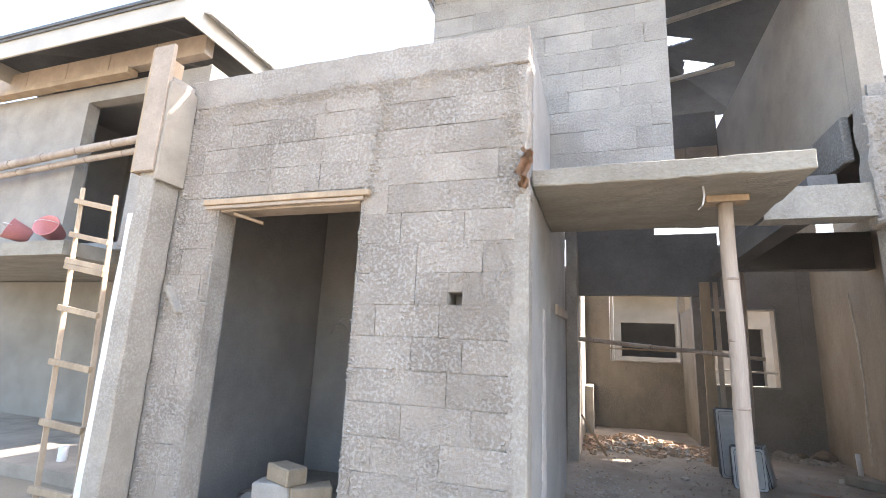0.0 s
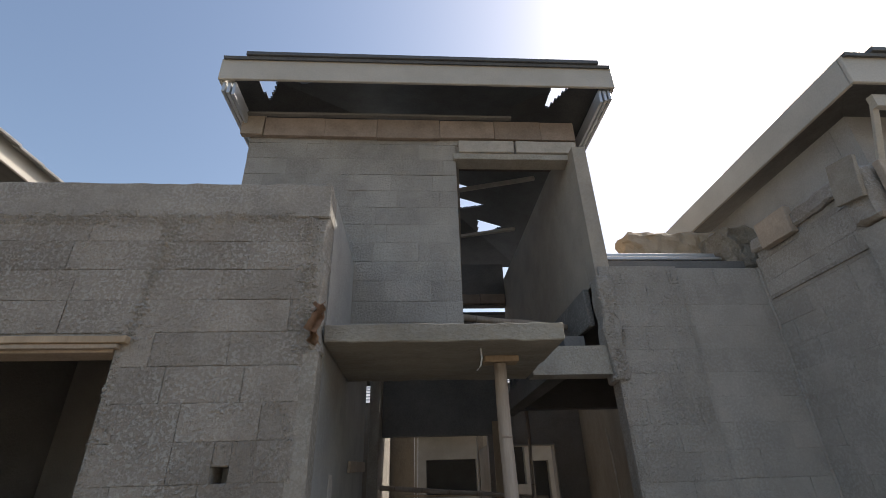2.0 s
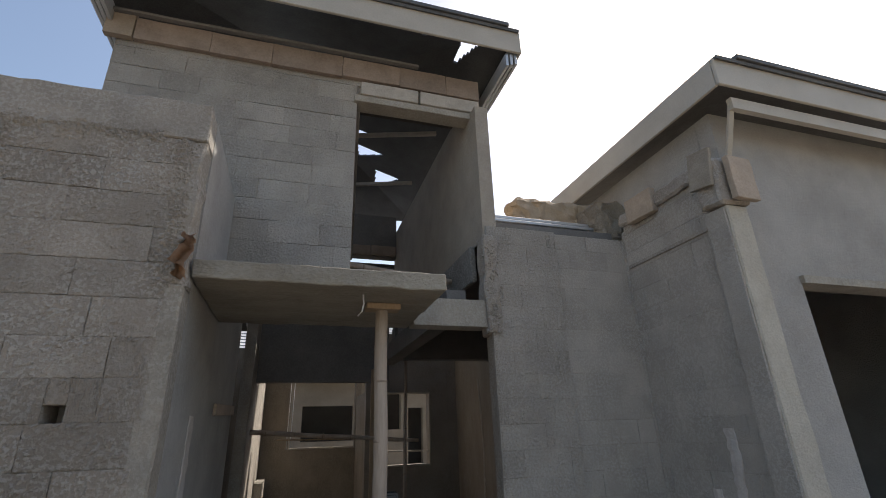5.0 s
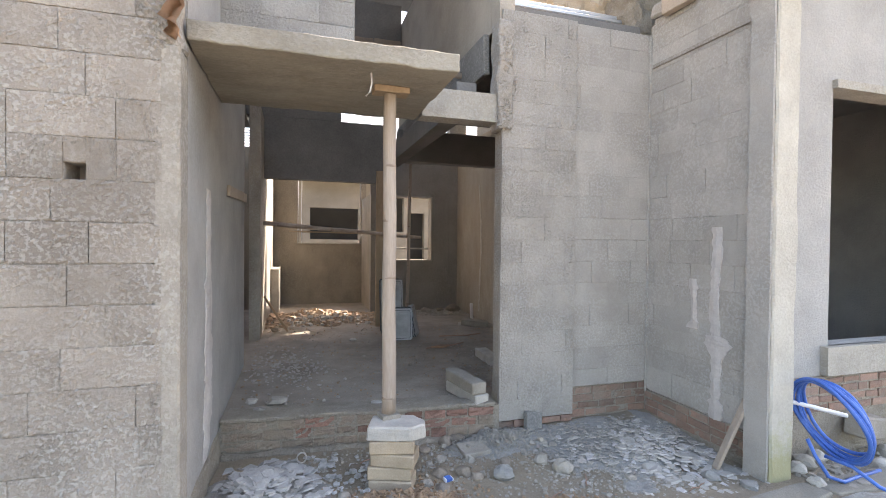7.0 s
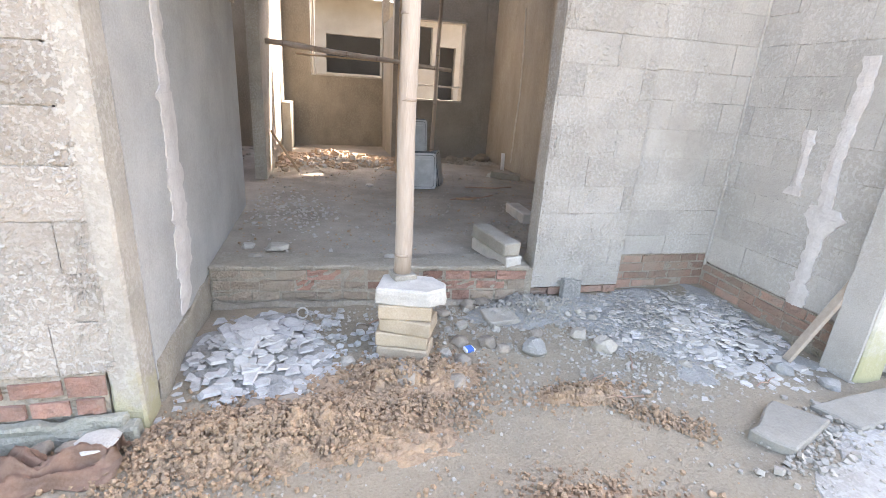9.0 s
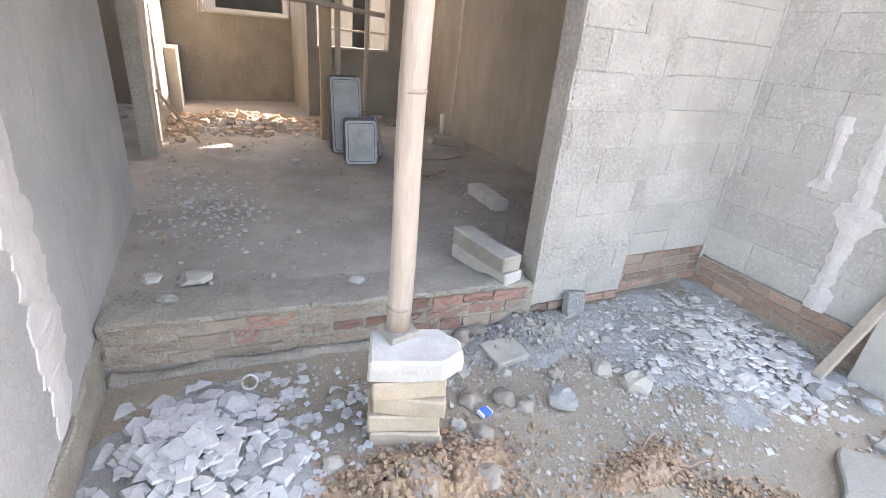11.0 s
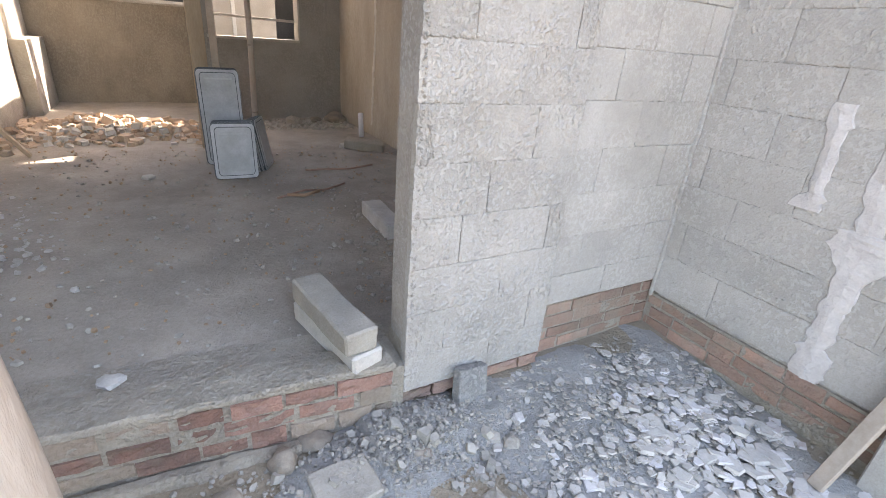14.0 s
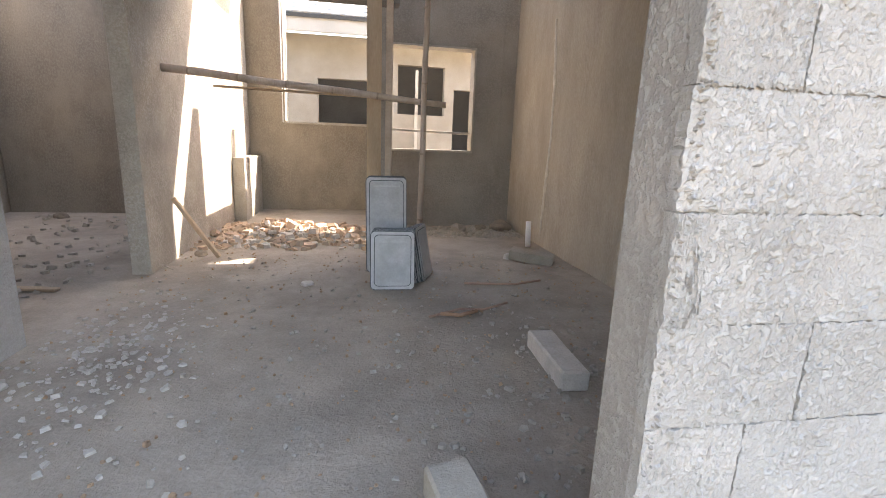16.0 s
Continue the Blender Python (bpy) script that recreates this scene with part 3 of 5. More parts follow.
def chips(name, count, spot, sizes, mat, label, seed, flat=0.3, top=None):
    """Broken flakes thrown over an area: spot() gives a place, top() the height of what they lie on."""
    rng = random.Random(seed)
    verts, faces = [], []
    tilt = 7 if flat < 0.25 else 14
    for _ in range(count):
        x, y, lift = spot(rng)
        r = rng.uniform(*sizes) * rng.uniform(0.5, 1.0)
        k = rng.randint(4, 5) if flat < 0.5 else rng.randint(4, 6)
        th = r * flat * rng.uniform(0.5, 1.2)
        z = (top(x, y) if top else ground_height(x, y)) + lift + th * 0.3
        m = pose(x, y, z, rng.gauss(0, tilt), rng.gauss(0, tilt), rng.uniform(0, 360))
        st = rng.uniform(0.55, 1.0)
        ring = [(r * math.cos(2 * math.pi * (i + rng.uniform(-0.3, 0.3)) / k) * rng.uniform(0.75, 1.1), r * st * math.sin(2 * math.pi * (i + rng.uniform(-0.2, 0.2)) / k)) for i in range(k)]
        base = len(verts)
        for zz, sh in ((-th, 1.0), (th, 0.86)):
            for px, py in ring:
                verts.append(tuple(m @ Vector((px * sh, py * sh, zz))))
        faces.append(tuple(base + i for i in range(k))[::-1])
        faces.append(tuple(base + k + i for i in range(k)))
        for i in range(k):
            j = (i + 1) % k
            faces.append((base + i, base + j, base + k + j, base + k + i))
    me = bpy.data.meshes.new(name)
    me.from_pydata(verts, [], faces)
    me.materials.append(mat)
    return tagged(new(name, me), label, "rubble", kind="stuff")


def bed_top(cx, cy, rx, ry, h):
    return lambda x, y: ground_height(x, y) + max(0.0, h * (math.exp(-1.3 * (((x - cx) / rx) ** 2 + ((y - cy) / ry) ** 2)) - 0.28) + 0.006)


def gauss_spot(cx, cy, sx, sy, lift=0.0, clip=None):
    def spot(rng):
        while True:
            x, y = rng.gauss(cx, sx), rng.gauss(cy, sy)
            if clip is None or (clip[0] < x < clip[1] and clip[2] < y < clip[3]):
                d = math.exp(-((x - cx) / sx) ** 2 - ((y - cy) / sy) ** 2)
                return x, y, lift * d * rng.random()
    return spot


def line_spot(p, q, spread, lift=0.0):
    def spot(rng):
        k = rng.random()
        return p[0] + (q[0] - p[0]) * k + rng.gauss(0, spread), p[1] + (q[1] - p[1]) * k + rng.gauss(0, spread), lift * rng.random()
    return spot


def flat_spot(x0, x1, y0, y1):
    return lambda rng: (rng.uniform(x0, x1), rng.uniform(y0, y1), 0.0)


def bamboo(name, p, q, r, label, r_end=None, nodes=5, category="pole"):
    ob = new(name)
    tagged(ob, label, category)
    p, q = Vector(p), Vector(q)
    n = 14
    side = (q - p).cross(Vector((0.3, 0.5, 0.1))).normalized()
    pts = [p + (q - p) * i / n + side * 0.004 * math.sin(i * 0.9) for i in range(n + 1)]
    part("cane", tube_bm(pts, r, 12, r_end or r), BAMBOO, ob)
    d = (q - p).normalized()
    for i in range(nodes):
        c = p + (q - p) * (i + 0.6) / (nodes + 0.2)
        rad = (r + ((r_end or r) - r) * (i + 0.6) / nodes) * 1.09
        part("node", tube_bm([c - d * 0.008, c, c + d * 0.008], rad, 12), BAMBOO_NODE, ob, "brown ring of the cane")
    return ob


def plank(name, p, q, width, thick, mat, label, category="plank", spin=0.0):
    """A board from p to q, its ends sawn square."""
    p, q = Vector(p), Vector(q)
    ob = part(name, rough_bm(-width / 2, width / 2, -thick / 2, thick / 2, 0, (q - p).length, 0.35, 0.003, 0.003, p.x), mat)
    ob.matrix_world = Matrix.Translation(p) @ (q - p).to_track_quat("Z", "Y").to_matrix().to_4x4() @ pose(0, 0, 0, 0, 0, spin)
    return tagged(ob, label, category)


# ---- porch: prop, stack, loose blocks ----
post = new("prop_post")
tagged(post, "pale bamboo prop standing on stacked blocks under the canopy", "prop")
P0, P1 = Vector((0.765, 3.255, 0.315)), Vector((0.739, 3.16, 2.445))
part("cane", tube_bm([P0 + (P1 - P0) * i / 16 + Vector((0.003 * math.sin(i * 0.8), 0.002 * math.cos(i), 0)) for i in range(17)], 0.049, 16, 0.042), BAMBOO, post)
for z in (0.42, 0.86, 1.24, 1.62, 1.98, 2.3):
    c = P0 + (P1 - P0) * ((z - P0.z) / (P1.z - P0.z))
    part("node", tube_bm([c - Vector((0, 0, 0.007)), c, c + Vector((0, 0, 0.007))], 0.0497 - 0.0032 * z, 16), BAMBOO_NODE, post, "brown ring of the cane")
part("head_wedge", rough_bm(0.63, 0.86, 3.10, 3.22, 2.447, 2.488, 0.1, 0.003, 0.004), WOOD, post, "timber wedge under the slab")
loose_block((0.125, 0.12, 0.03), GREYBLOCK, pose(0.765, 3.252, 0.284, 0, 0, 12), "packing_piece", "thin mortar piece under the prop", "block")


def cap_stone():
    bm = bmesh.new()
    outline = ((-0.19, -0.10), (0.10, -0.125), (0.20, -0.055), (0.195, 0.03), (0.12, 0.115), (-0.17, 0.12))
    low = [bm.verts.new((x, y, 0)) for x, y in outline]
    hi = [bm.verts.new((x * 0.96, y * 0.96, 0.095)) for x, y in outline]
    bm.faces.new(low[::-1])
    bm.faces.new(hi)
    for i in range(6):
        bm.faces.new((low[i], low[(i + 1) % 6], hi[(i + 1) % 6], hi[i]))
    bevelled(bm, 0.01)
    bmesh.ops.subdivide_edges(bm, edges=bm.edges[:], cuts=2, use_grid_fill=True)
    for v in bm.verts:
        v.co += Vector((noise.noise(v.co * 22), noise.noise(v.co * 22 + Vector((5, 0, 0))), noise.noise(v.co * 22 + Vector((0, 5, 0))))) * 0.006
    return bm


cap = part("plaster_lump", cap_stone(), PALEBLOCK)
cap.matrix_world = pose(0.80, 3.16, 0.188, 0, 0, -14)
tagged(cap, "broken pale block lying on top of the stack", "block", "stacked blocks")
for i, (dx, dy, rz) in enumerate(((-0.01, 0.0, -22), (-0.02, 0.01, -19), (0.005, 0.0, -25), (-0.01, 0.01, -15))):
    loose_block((0.29, 0.19, 0.083), SANDBLOCK, pose(0.785 + dx, 3.14 + dy, -0.148 + i * 0.084, 0, 0, rz), "sand_block", "tan sand block in the stack under the prop", "block", "stacked blocks", i * 3.1, 0.004)
for dx, dz, rz, sd in ((0.0, 0.118, 12, 1.0), (-0.015, 0.221, 9, 5.0)):
    loose_block((0.135, 0.50, 0.10), GREYBLOCK if dz > 0.2 else PALEBLOCK, pose(1.585 + dx, 3.94, dz, 0, 0, rz), "concrete_block", "pale sandcrete block lying on the threshold", "block", "threshold blocks", sd)
loose_block((0.14, 0.50, 0.10), PALEBLOCK, pose(2.27, 5.10, FZ - 0.005, 0, 0, -2), "concrete_block", "long sandcrete block lying on the room floor", "block", "", 9.0)
loose_block((0.16, 0.05, 0.18), DARK_BLOCK, pose(2.06, 3.60, -0.125, -16, 9, 8), "concrete_block", "broken grey block leaning on the pier foot", "block", "", 3.0)
loose_block((0.21, 0.18, 0.07), GREYBLOCK, pose(1.46, 3.44, -0.155, 4, -3, 4), "concrete_block", "half-buried tan block in the ground", "block", "", 4.0)
for k, (x, y, r, sq, lab) in enumerate(((1.28, 3.14, 0.055, 0.75, 0), (1.345, 3.07, 0.045, 0.75, 0), (1.53, 3.04, 0.075, 0.7, 1), (1.88, 3.15, 0.055, 0.8, 2), (1.29, 3.62, 0.05, 0.9, 0), (1.97, 3.0, 0.07, 0.75, 2), (1.42, 3.68, 0.06, 0.6, 0), (1.0, 3.08, 0.04, 0.8, 2), (0.73, 2.86, 0.085, 0.6, 0), (0.95, 2.88, 0.05, 0.7, 0), (0.99, 2.78, 0.055, 0.7, 0), (1.08, 3.0, 0.05, 0.6, 0), (1.62, 3.2, 0.04, 0.8, 0), (1.75, 3.45, 0.045, 0.7, 0), (2.1, 3.35, 0.04, 0.7, 2), (2.35, 2.75, 0.04, 0.6, 2), (1.1, 3.55, 0.045, 0.7, 0), (0.55, 3.4, 0.045, 0.7, 0), (0.18, 2.72, 0.06, 0.6, 0), (0.02, 2.68, 0.06, 0.7, 0), (2.9, 2.62, 0.06, 0.6, 1), (3.05, 2.45, 0.055, 0.6, 1), (1.12, 3.2, 0.05, 0.7, 0), (1.18, 3.38, 0.04, 0.7, 2), (0.45, 3.05, 0.04, 0.8, 2))):
    stone(x, y, ground_height(x, y) - 0.012, r, sq, k * 1.7 + 0.3, (STONE, DUST, GREYBLOCK)[lab], ("rounded brown stone on the sandy ground", "angular dark grey stone on the ground", "pale broken stone on the ground")[lab])


def small_carton():
    ob = part("small_carton", box_bm(-0.032, 0.032, -0.022, 0.022, 0, 0.022, 0.003), PVC)
    ob.matrix_world = pose(1.147, 3.10, ground_height(1.147, 3.1) + 0.004, 4, 3, 14)
    part("band", box_bm(-0.022, 0.022, -0.0225, 0.0225, 0.002, 0.0235, 0.001), BLUE, ob, "blue printed band")
    return tagged(ob, "small crushed white carton with a blue band", "carton")


small_carton()

# ---- rubble ----
def soil_heap(cx, cy, rx, ry, h, seed, mat, label, lumps=1.0):
    """A low uneven heap whose rim sinks into the ground."""
    bm = bmesh.new()
    n = 64
    g = []
    for j in range(n + 1):
        row = []
        for i in range(n + 1):
            u, v = 2 * i / n - 1, 2 * j / n - 1
            x, y = cx + rx * 1.5 * u, cy + ry * 1.5 * v
            d = math.hypot(u * 1.5, v * 1.5) * (1 + 0.5 * noise.noise((x * 4 + seed, y * 4, 0)))
            z = ground_height(x, y) + h * (math.exp(-d * d * 1.3) - 0.28) + lumps * 0.03 * noise.noise((x * 16, y * 16, seed)) * max(0, 1.3 - d) + lumps * 0.022 * noise.noise((x * 34, y * 34, seed)) * max(0, 1.3 - d)
            row.append(bm.verts.new((x, y, z)))
        g.append(row)
    for r0, r1 in zip(g, g[1:]):
        for i in range(n):
            bm.faces.new((r0[i], r0[i + 1], r1[i + 1], r1[i]))
    return tagged(part("soil_heap", bm, mat), label, "soil", kind="stuff")


RECESS_TOP, PLASTER_TOP = bed_top(2.7, 3.2, 0.75, 0.5, 0.075), bed_top(0.0, 3.2, 0.36, 0.42, 0.07)
chips("plaster_rubble", 300, gauss_spot(-0.02, 3.2, 0.21, 0.29, 0.03, (-0.37, 0.5, 2.62, 3.66)), (0.022, 0.085), CHIP_WHITE, "heap of broken white plaster pieces beside the step", 11, 0.12, PLASTER_TOP)
chips("plaster_rubble", 120, gauss_spot(0.45, 3.3, 0.25, 0.22, 0.02, (0.1, 1.0, 2.8, 3.66)), (0.012, 0.045), CHIP_WHITE, "scattered white plaster pieces", 12, 0.3)
chips("concrete_rubble", 2300, gauss_spot(2.6, 3.15, 0.52, 0.38, 0.012, (1.75, 3.27, 2.42, 3.68)), (0.004, 0.02), CHIP_GREY, "bed of small grey concrete chips in the recess", 13, 0.22, RECESS_TOP)
chips("concrete_rubble", 620, gauss_spot(2.65, 3.1, 0.5, 0.34, 0.015, (1.85, 3.27, 2.42, 3.68)), (0.007, 0.04), CHIP_PALE, "pale plaster chips in the recess", 14, 0.14, RECESS_TOP)
chips("concrete_rubble", 60, gauss_spot(2.85, 2.9, 0.26, 0.24, 0.02, (2.5, 3.25, 2.5, 3.2)), (0.04, 0.09), CHIP_PALE, "larger flat plaster flakes in the recess", 15, 0.12, RECESS_TOP)
soil_heap(1.72, 3.52, 0.5, 0.2, 0.06, 7.0, DUST, "grey dust and gravel heaped at the pier foot", 0.5)
PIER_TOP = bed_top(1.72, 3.52, 0.5, 0.2, 0.06)
chips("ground_gravel", 1500, gauss_spot(1.7, 3.48, 0.36, 0.14, 0.01, (0.95, 2.5, 3.0, 3.68)), (0.003, 0.014), CHIP_GREY, "grey gravel heaped at the pier foot", 83, 0.6, PIER_TOP)
chips("ground_gravel", 60, gauss_spot(1.65, 3.42, 0.36, 0.16, 0.01, (0.95, 2.5, 3.0, 3.66)), (0.015, 0.035), CHIP_GREY, "broken stones in the gravel at the pier foot", 84, 0.7, PIER_TOP)
chips("ground_gravel", 1500, flat_spot(-0.3, 2.9, 2.55, 3.68), (0.005, 0.022), CHIP_GREY, "fine grey gravel on the ground", 16, 0.6)
chips("ground_gravel", 500, flat_spot(-0.8, 3.4, 1.4, 2.7), (0.004, 0.014), STONE, "fine gravel trodden into the ground", 17, 0.5)


RIDGE_TOP, HEAP_TOP, FOOT_TOP, THIN_TOP = bed_top(0.25, 2.53, 0.66, 0.22, 0.055), bed_top(1.20, 1.90, 0.26, 0.14, 0.075), bed_top(0.72, 2.86, 0.42, 0.17, 0.07), bed_top(1.6, 2.6, 0.26, 0.07, 0.05)
soil_heap(0.25, 2.53, 0.66, 0.22, 0.055, 1.0, MUD, "low ridge of loose red-brown soil", 1.7)
soil_heap(1.20, 1.90, 0.26, 0.14, 0.075, 2.0, MUD, "small heap of loose red-brown soil")
soil_heap(0.72, 2.86, 0.42, 0.17, 0.07, 3.0, MUD, "loose soil at the foot of the stack", 1.5)
soil_heap(1.6, 2.6, 0.26, 0.07, 0.05, 4.0, MUD, "thin ridge of red-brown soil")
soil_heap(2.7, 3.2, 0.75, 0.5, 0.075, 5.0, DUST, "bed of grey cement dust in the recess", 0.25)
soil_heap(0.0, 3.2, 0.36, 0.42, 0.07, 6.0, DUST, "grey dust under the plaster heap", 0.25)
chips("soil_crumbs", 1500, gauss_spot(0.2, 2.62, 0.42, 0.13, 0.03, (-0.7, 1.2, 2.3, 2.95)), (0.004, 0.02), MUD, "loose crumbs of red-brown soil", 18, 0.8, RIDGE_TOP)
chips("soil_crumbs", 900, gauss_spot(1.2, 1.92, 0.24, 0.12, 0.03), (0.004, 0.018), MUD, "small heap of red-brown soil crumbs", 19, 0.8, HEAP_TOP)
chips("soil_crumbs", 420, gauss_spot(1.6, 2.62, 0.2, 0.06, 0.02), (0.004, 0.016), MUD, "ridge of red-brown soil crumbs", 20, 0.8, THIN_TOP)
chips("soil_crumbs", 700, gauss_spot(0.75, 2.9, 0.3, 0.12, 0.03, (0.1, 1.4, 2.6, 3.2)), (0.004, 0.02), MUD, "loose soil crumbs at the foot of the stack", 23, 0.8, FOOT_TOP)
chips("soil_clods", 150, gauss_spot(0.25, 2.60, 0.40, 0.10, 0.02, (-0.6, 1.2, 2.35, 2.95)), (0.006, 0.02), MUD, "clods of red-brown soil along the ridge", 71, 0.7, RIDGE_TOP)
chips("soil_clods", 110, gauss_spot(1.2, 1.90, 0.21, 0.10, 0.02), (0.006, 0.02), MUD, "clods of red-brown soil on the heap", 72, 0.7, HEAP_TOP)
chips("soil_clods", 60, gauss_spot(1.6, 2.62, 0.2, 0.05, 0.02), (0.007, 0.02), MUD, "clods of soil along the thin ridge", 73, 0.7, THIN_TOP)
chips("soil_clods", 420, line_spot((-0.42, 2.34), (0.98, 2.74), 0.085, 0.015), (0.005, 0.017), MUD, "clods of red-brown soil along the ridge", 76, 0.8, RIDGE_TOP)
chips("soil_crumbs", 2600, line_spot((-0.45, 2.33), (1.0, 2.74), 0.13, 0.015), (0.004, 0.016), MUD, "loose crumbs of red-brown soil", 77, 0.8, RIDGE_TOP)
chips("soil_crumbs", 500, line_spot((1.52, 2.68), (2.05, 2.22), 0.04, 0.01), (0.004, 0.018), MUD, "thin ridge of soil crumbs beside the slab", 78, 0.8)
chips("soil_clods", 160, line_spot((1.0, 1.88), (1.8, 1.83), 0.06, 0.015), (0.006, 0.02), MUD, "clods of red-brown soil on the heap", 79, 0.8, HEAP_TOP)
chips("concrete_rubble", 170, gauss_spot(2.85, 2.95, 0.3, 0.28, 0.012, (2.2, 3.26, 2.5, 3.5)), (0.02, 0.055), PATCH, "pinkish-white plaster flakes in the recess", 80, 0.13, RECESS_TOP)
chips("ground_gravel", 900, gauss_spot(-0.1, 2.0, 0.3, 0.12, 0.0), (0.002, 0.009), CHIP_GREY, "grey gravel strewn on the sandy ground", 74, 0.5)
chips("ground_gravel", 1100, flat_spot(-0.8, 2.4, 1.6, 3.0), (0.003, 0.013), CHIP_GREY, "fine grey gravel on the trodden ground", 75, 0.5)
floor_top = lambda x, y: FZ + 0.004
chips("floor_chips", 330, gauss_spot(0.05, 5.35, 0.25, 0.42, 0.01, (-0.36, 1.2, 4.0, 6.6)), (0.006, 0.032), CHIP_PALE, "scattered pale chips on the dusty floor", 21, 0.3, floor_top)
chips("floor_dirt", 900, flat_spot(-0.35, 3.2, 3.9, 7.6), (0.004, 0.016), MUD, "brown crumbs strewn over the floor", 61, 0.5, floor_top)
chips("floor_chips", 700, flat_spot(-0.35, 3.2, 3.85, 7.5), (0.005, 0.024), CHIP_GREY, "small grey chips strewn over the floor", 22, 0.4, floor_top)
chips("floor_chips", 260, gauss_spot(2.25, 4.75, 0.28, 0.6, 0.01, (1.4, 3.2, 3.9, 6.5)), (0.006, 0.03), CHIP_GREY, "small dark chips beside the pier", 24, 0.4, floor_top)
chips("back_rubble", 700, gauss_spot(0.45, 8.55, 0.6, 0.4, 0.16, (-0.3, 1.6, 7.75, 9.15)), (0.02, 0.09), CHIP_TAN, "heap of sandy rubble under the back window", 25, 0.4, floor_top)
chips("back_rubble", 120, gauss_spot(0.45, 8.3, 0.6, 0.3, 0.18, (-0.3, 1.6, 7.75, 9.15)), (0.03, 0.09), PALEBLOCK, "pale broken pieces in the rubble heap", 26, 0.4, floor_top)
chips("wall_foot_debris", 420, flat_spot(1.7, 3.25, 8.4, 9.15), (0.01, 0.05), CHIP_GREY, "debris along the foot of the back wall", 27, 0.5, floor_top)
chips("side_room_debris", 260, flat_spot(-3.0, -0.7, 6.2, 9.8), (0.01, 0.05), CHIP_GREY, "debris on the floor of the side room", 28, 0.5, floor_top)
chips("hose_gravel", 300, flat_spot(3.45, 4.6, 2.2, 2.68), (0.012, 0.05), CHIP_GREY, "stones and chips at the foot of the next house", 29, 0.5)

# ---- recess: wall patches, plank, hose ----
def filler_strip(name, axis, at, pts, label, ragged_by=0.55):
    """Pale filler smeared in a chase: a thin ragged band on a wall x = at, through (y, z, half width)."""
    bm = bmesh.new()
    rng = random.Random(len(pts) * 7)
    path = []
    for (y0, z0, w0), (y1, z1, w1) in zip(pts, pts[1:]):
        n = max(3, int(abs(z1 - z0) / 0.018))
        path += [(y0 + (y1 - y0) * i / n, z0 + (z1 - z0) * i / n, w0 + (w1 - w0) * i / n) for i in range(n)]
    path.append(pts[-1])
    rows = []
    for y, z, w in path:
        a, b = y - w * (1 + ragged_by * noise.noise((z * 17, y, 1)) + rng.uniform(-0.1, 0.1)), y + w * (1 + ragged_by * noise.noise((z * 17, y, 5)) + rng.uniform(-0.1, 0.1))
        s = axis
        rows.append([bm.verts.new((at + s * d, yy, z)) for d, yy in ((-0.004, a), (0.005, a + 0.006), (0.009 + rng.uniform(0, 0.004), (a + b) / 2), (0.005, b - 0.006), (-0.004, b))])
    for r0, r1 in zip(rows, rows[1:]):
        for i in range(4):
            bm.faces.new((r0[i], r0[i + 1], r1[i + 1], r1[i]))
    bmesh.ops.recalc_face_normals(bm, faces=bm.faces[:])
    return tagged(part(name, bm, PATCH), label, "filler", kind="structure")


filler_strip("trim_filler", -1, 3.298, [(3.19, 0.79, 0.055), (3.185, 0.84, 0.05), (3.18, 0.86, 0.03), (3.18, 1.0, 0.032), (3.185, 1.1, 0.03), (3.19, 1.12, 0.05), (3.2, 1.2, 0.035)], "short pale filler band on the block wall", 0.5)
filler_strip("trim_filler_long", -1, 3.298, [(2.955, 0.11, 0.06), (2.96, 0.24, 0.075), (2.96, 0.27, 0.045), (2.96, 0.52, 0.05), (2.955, 0.61, 0.055), (2.95, 0.66, 0.10), (2.95, 0.71, 0.135), (2.96, 0.755, 0.11), (2.965, 0.765, 0.045), (2.985, 0.95, 0.05), (2.98, 1.2, 0.04), (2.965, 1.36, 0.05), (2.965, 1.5, 0.045), (2.97, 1.62, 0.05)], "long pale filler band on the block wall", 0.4)
filler_strip("trim_filler_porch", 1, -0.386, [(3.33, 0.10, 0.06), (3.37, 0.16, 0.10), (3.41, 0.30, 0.10), (3.42, 0.31, 0.125), (3.425, 0.55, 0.11), (3.43, 0.57, 0.135), (3.43, 0.85, 0.115), (3.435, 0.86, 0.09), (3.43, 1.2, 0.11), (3.43, 1.22, 0.08), (3.43, 1.8, 0.075)], "white filler band in the porch wall chase", 0.45)
chase = filler_strip("trim_chase_room", -1, 3.282, [(7.95, 0.25, 0.02), (7.92, 0.8, 0.03), (7.87, 1.3, 0.02), (7.9, 1.9, 0.03), (7.99, 2.5, 0.02)], "pale cement chase down the room wall", 0.6)
chase.data.materials[0] = PALEBLOCK
plank("wall_plank", (3.03, 2.70, -0.12), (3.275, 2.635, 0.45), 0.055, 0.025, BOARD, "weathered timber stake leaning on the block wall")
plank("room_plank", (0.03, 7.46, 0.125), (-0.30, 7.42, 0.66), 0.06, 0.03, WOOD, "pale timber offcut leaning on the stub wall")


